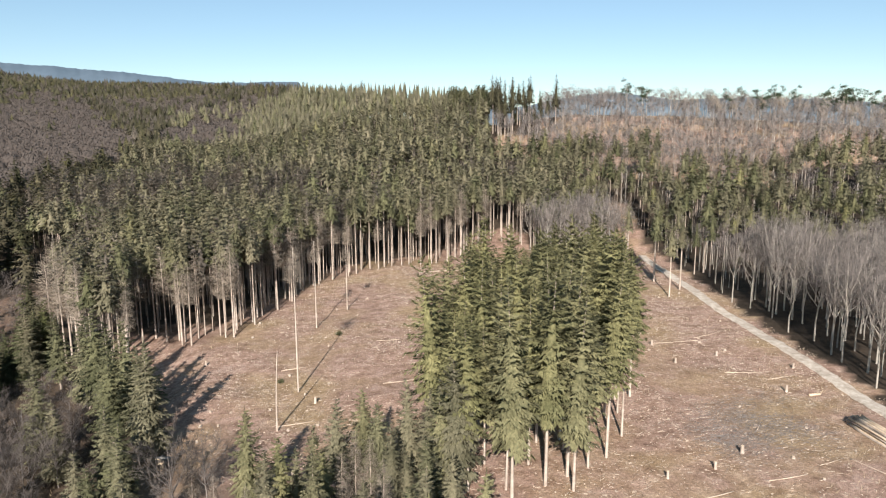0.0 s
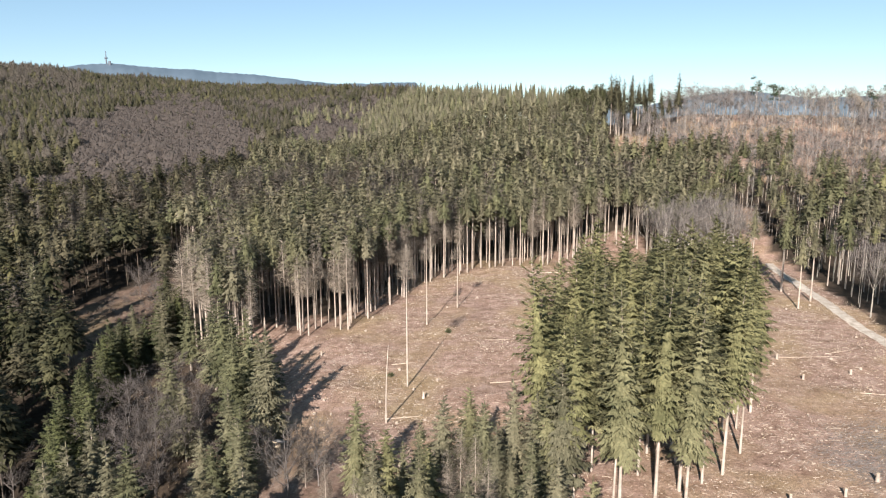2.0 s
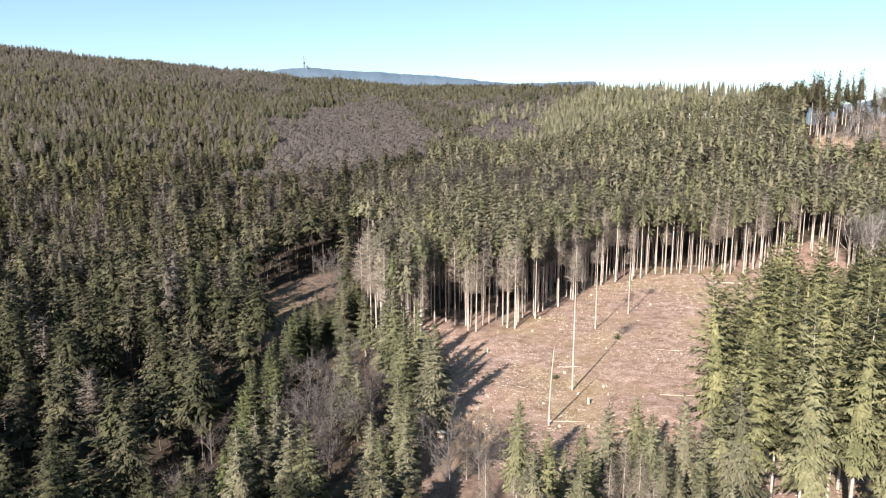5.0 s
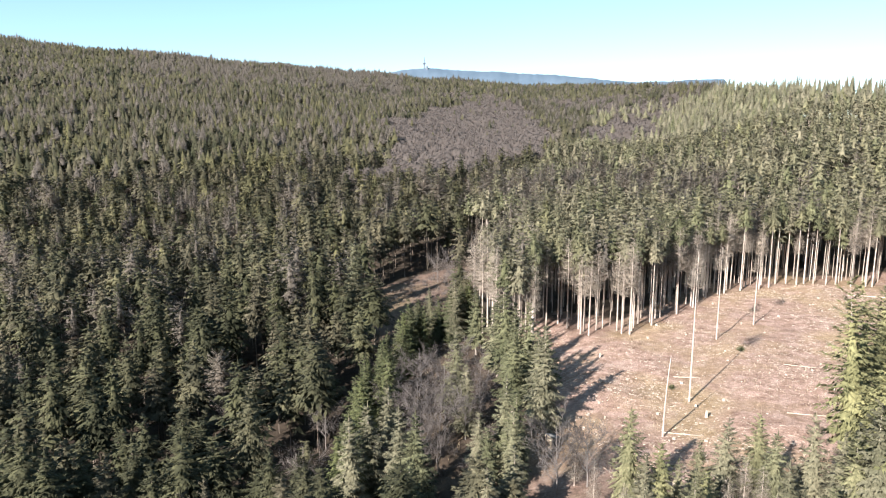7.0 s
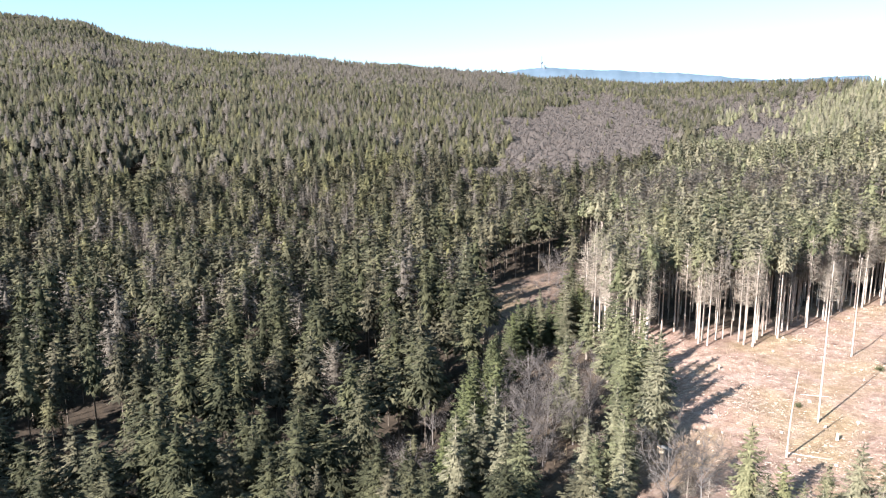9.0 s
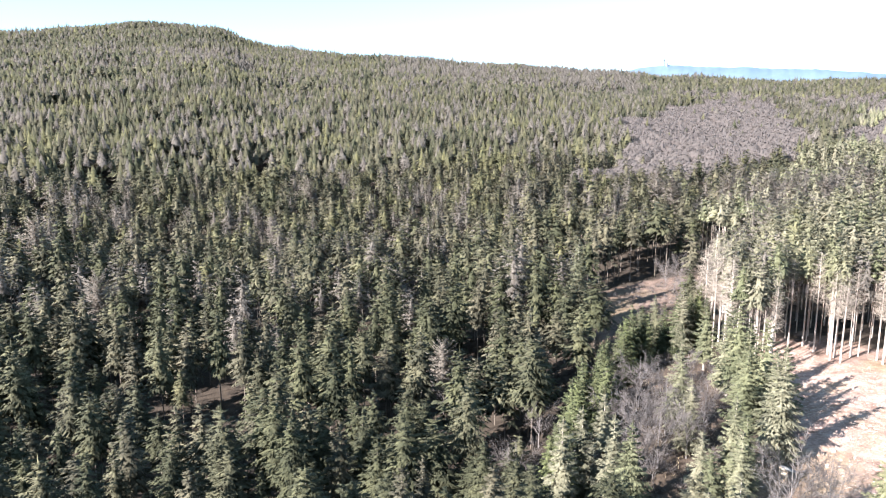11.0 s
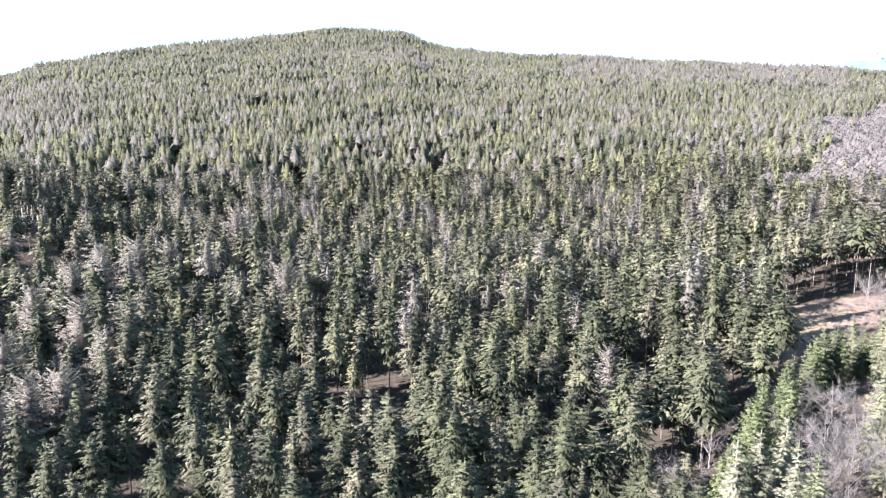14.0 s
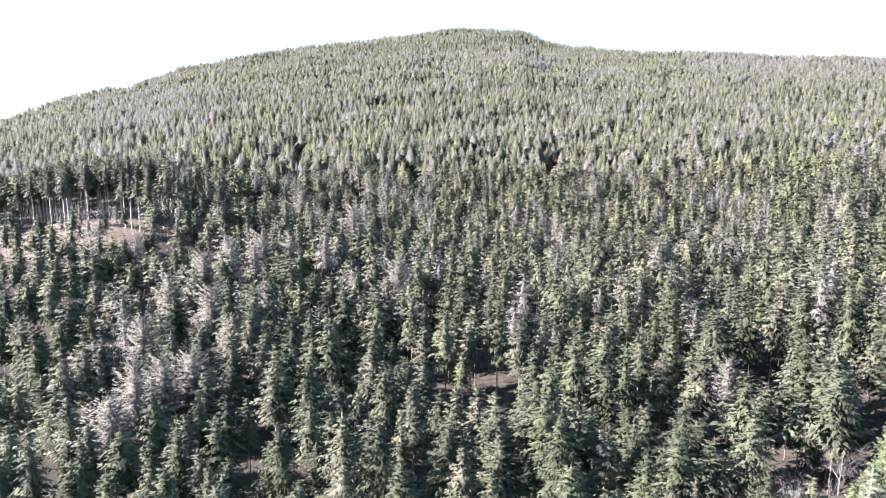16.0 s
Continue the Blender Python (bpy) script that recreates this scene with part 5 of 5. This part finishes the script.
# ---- far ridges and the mast ----
def far_ridge(name, label, rows, dist, depth, mat, seed):
    az = np.linspace(rows[0][0], rows[-1][0], 160)
    el = np.interp(az, [r[0] for r in rows], [r[1] for r in rows])
    top = dist * np.tan(np.radians(el)) + (vnoise(az * 40, az * 0, 5, seed) - 0.5) * 4 + (vnoise(az * 40, az * 0, 60, seed + 5) - 0.5) * 8
    v, cols = [], len(az)
    for k, (dd, share) in enumerate(((-depth, 0.0), (-depth * 0.5, 0.55), (0, 1.0), (depth * 0.6, 0.5), (depth, 0.0))):
        r = dist + dd
        z = -80 + (top + 80) * share
        v.append(np.stack([-np.sin(np.radians(az)) * r, np.cos(np.radians(az)) * r, z], 1))
    v = np.concatenate(v)
    f = [[k * cols + i, k * cols + i + 1, (k + 1) * cols + i + 1, (k + 1) * cols + i] for k in range(4) for i in range(cols - 1)]
    tagged(new(name, mesh(name, v, f, mat, True)), label, "hills", kind="structure")


# distance haze is mixed into these base colours as blue
M_HAZED_RIDGE = material("hazed_far_woods", (0.085, 0.118, 0.152), (0.122, 0.16, 0.20), scale=0.01, fine=0.05, island=0.0)
M_HAZED_HILLS = material("hazed_far_hills", (0.085, 0.115, 0.14), (0.15, 0.18, 0.205), scale=0.01, fine=0.05, island=0.0)
far_ridge("backdrop", "wooded ridge far behind the valley, haze painted in as blue", ((10.6, 1.8), (11.4, 2.95), (14, 3.0), (17, 2.9), (20.5, 3.15), (23, 3.45), (29.3, 3.85), (33.9, 4.15), (35, 4.1), (37, 3.75), (41, 3.0)), 3600, 500, M_HAZED_RIDGE, 61)
far_ridge("backdrop", "hills far beyond the ridge, haze painted in as pale blue", ((-40, 0.9), (-32, 1.1), (-28, 1.5), (-23, 1.6), (-18, 1.5), (-14, 2.1), (-10.5, 1.9), (-7, 1.2), (-4, 1.0), (2, 0.8)), 3300, 500, M_HAZED_HILLS, 62)


def mast():
    base = new("radio_mast")
    steel = material("mast_steel", (0.09, 0.10, 0.12), (0.14, 0.15, 0.17), island=0.0)
    part("shaft", mesh("shaft", *tube([[0, 0, -30], [0, 0, 28], [0, 0, 30]], [3.4, 3, 1.5], 8), steel), base)
    part("cabin", mesh("cabin", *tube([[0, 0, 24], [0, 0, 26], [0, 0, 31], [0, 0, 32]], [4, 7, 7, 4], 10), steel), base)
    part("antenna", mesh("antenna", *tube([[0, 0, 30], [0, 0, 58], [0, 0, 60]], [2.0, 1.6, 0.6], 6), steel), base)
    part("building", mesh("building", *tube([[16, 0, -20], [16, 0, 14], [16, 0, 15]], [7, 7, 2], 4), steel), base)
    r, q = 3600, radians(34.3)
    base.matrix_basis = Matrix.Translation((-math.sin(q) * r, math.cos(q) * r, r * math.tan(radians(4.05)) - 2))
    tagged(base, "slim grey radio mast on the far ridge", "mast")


mast()
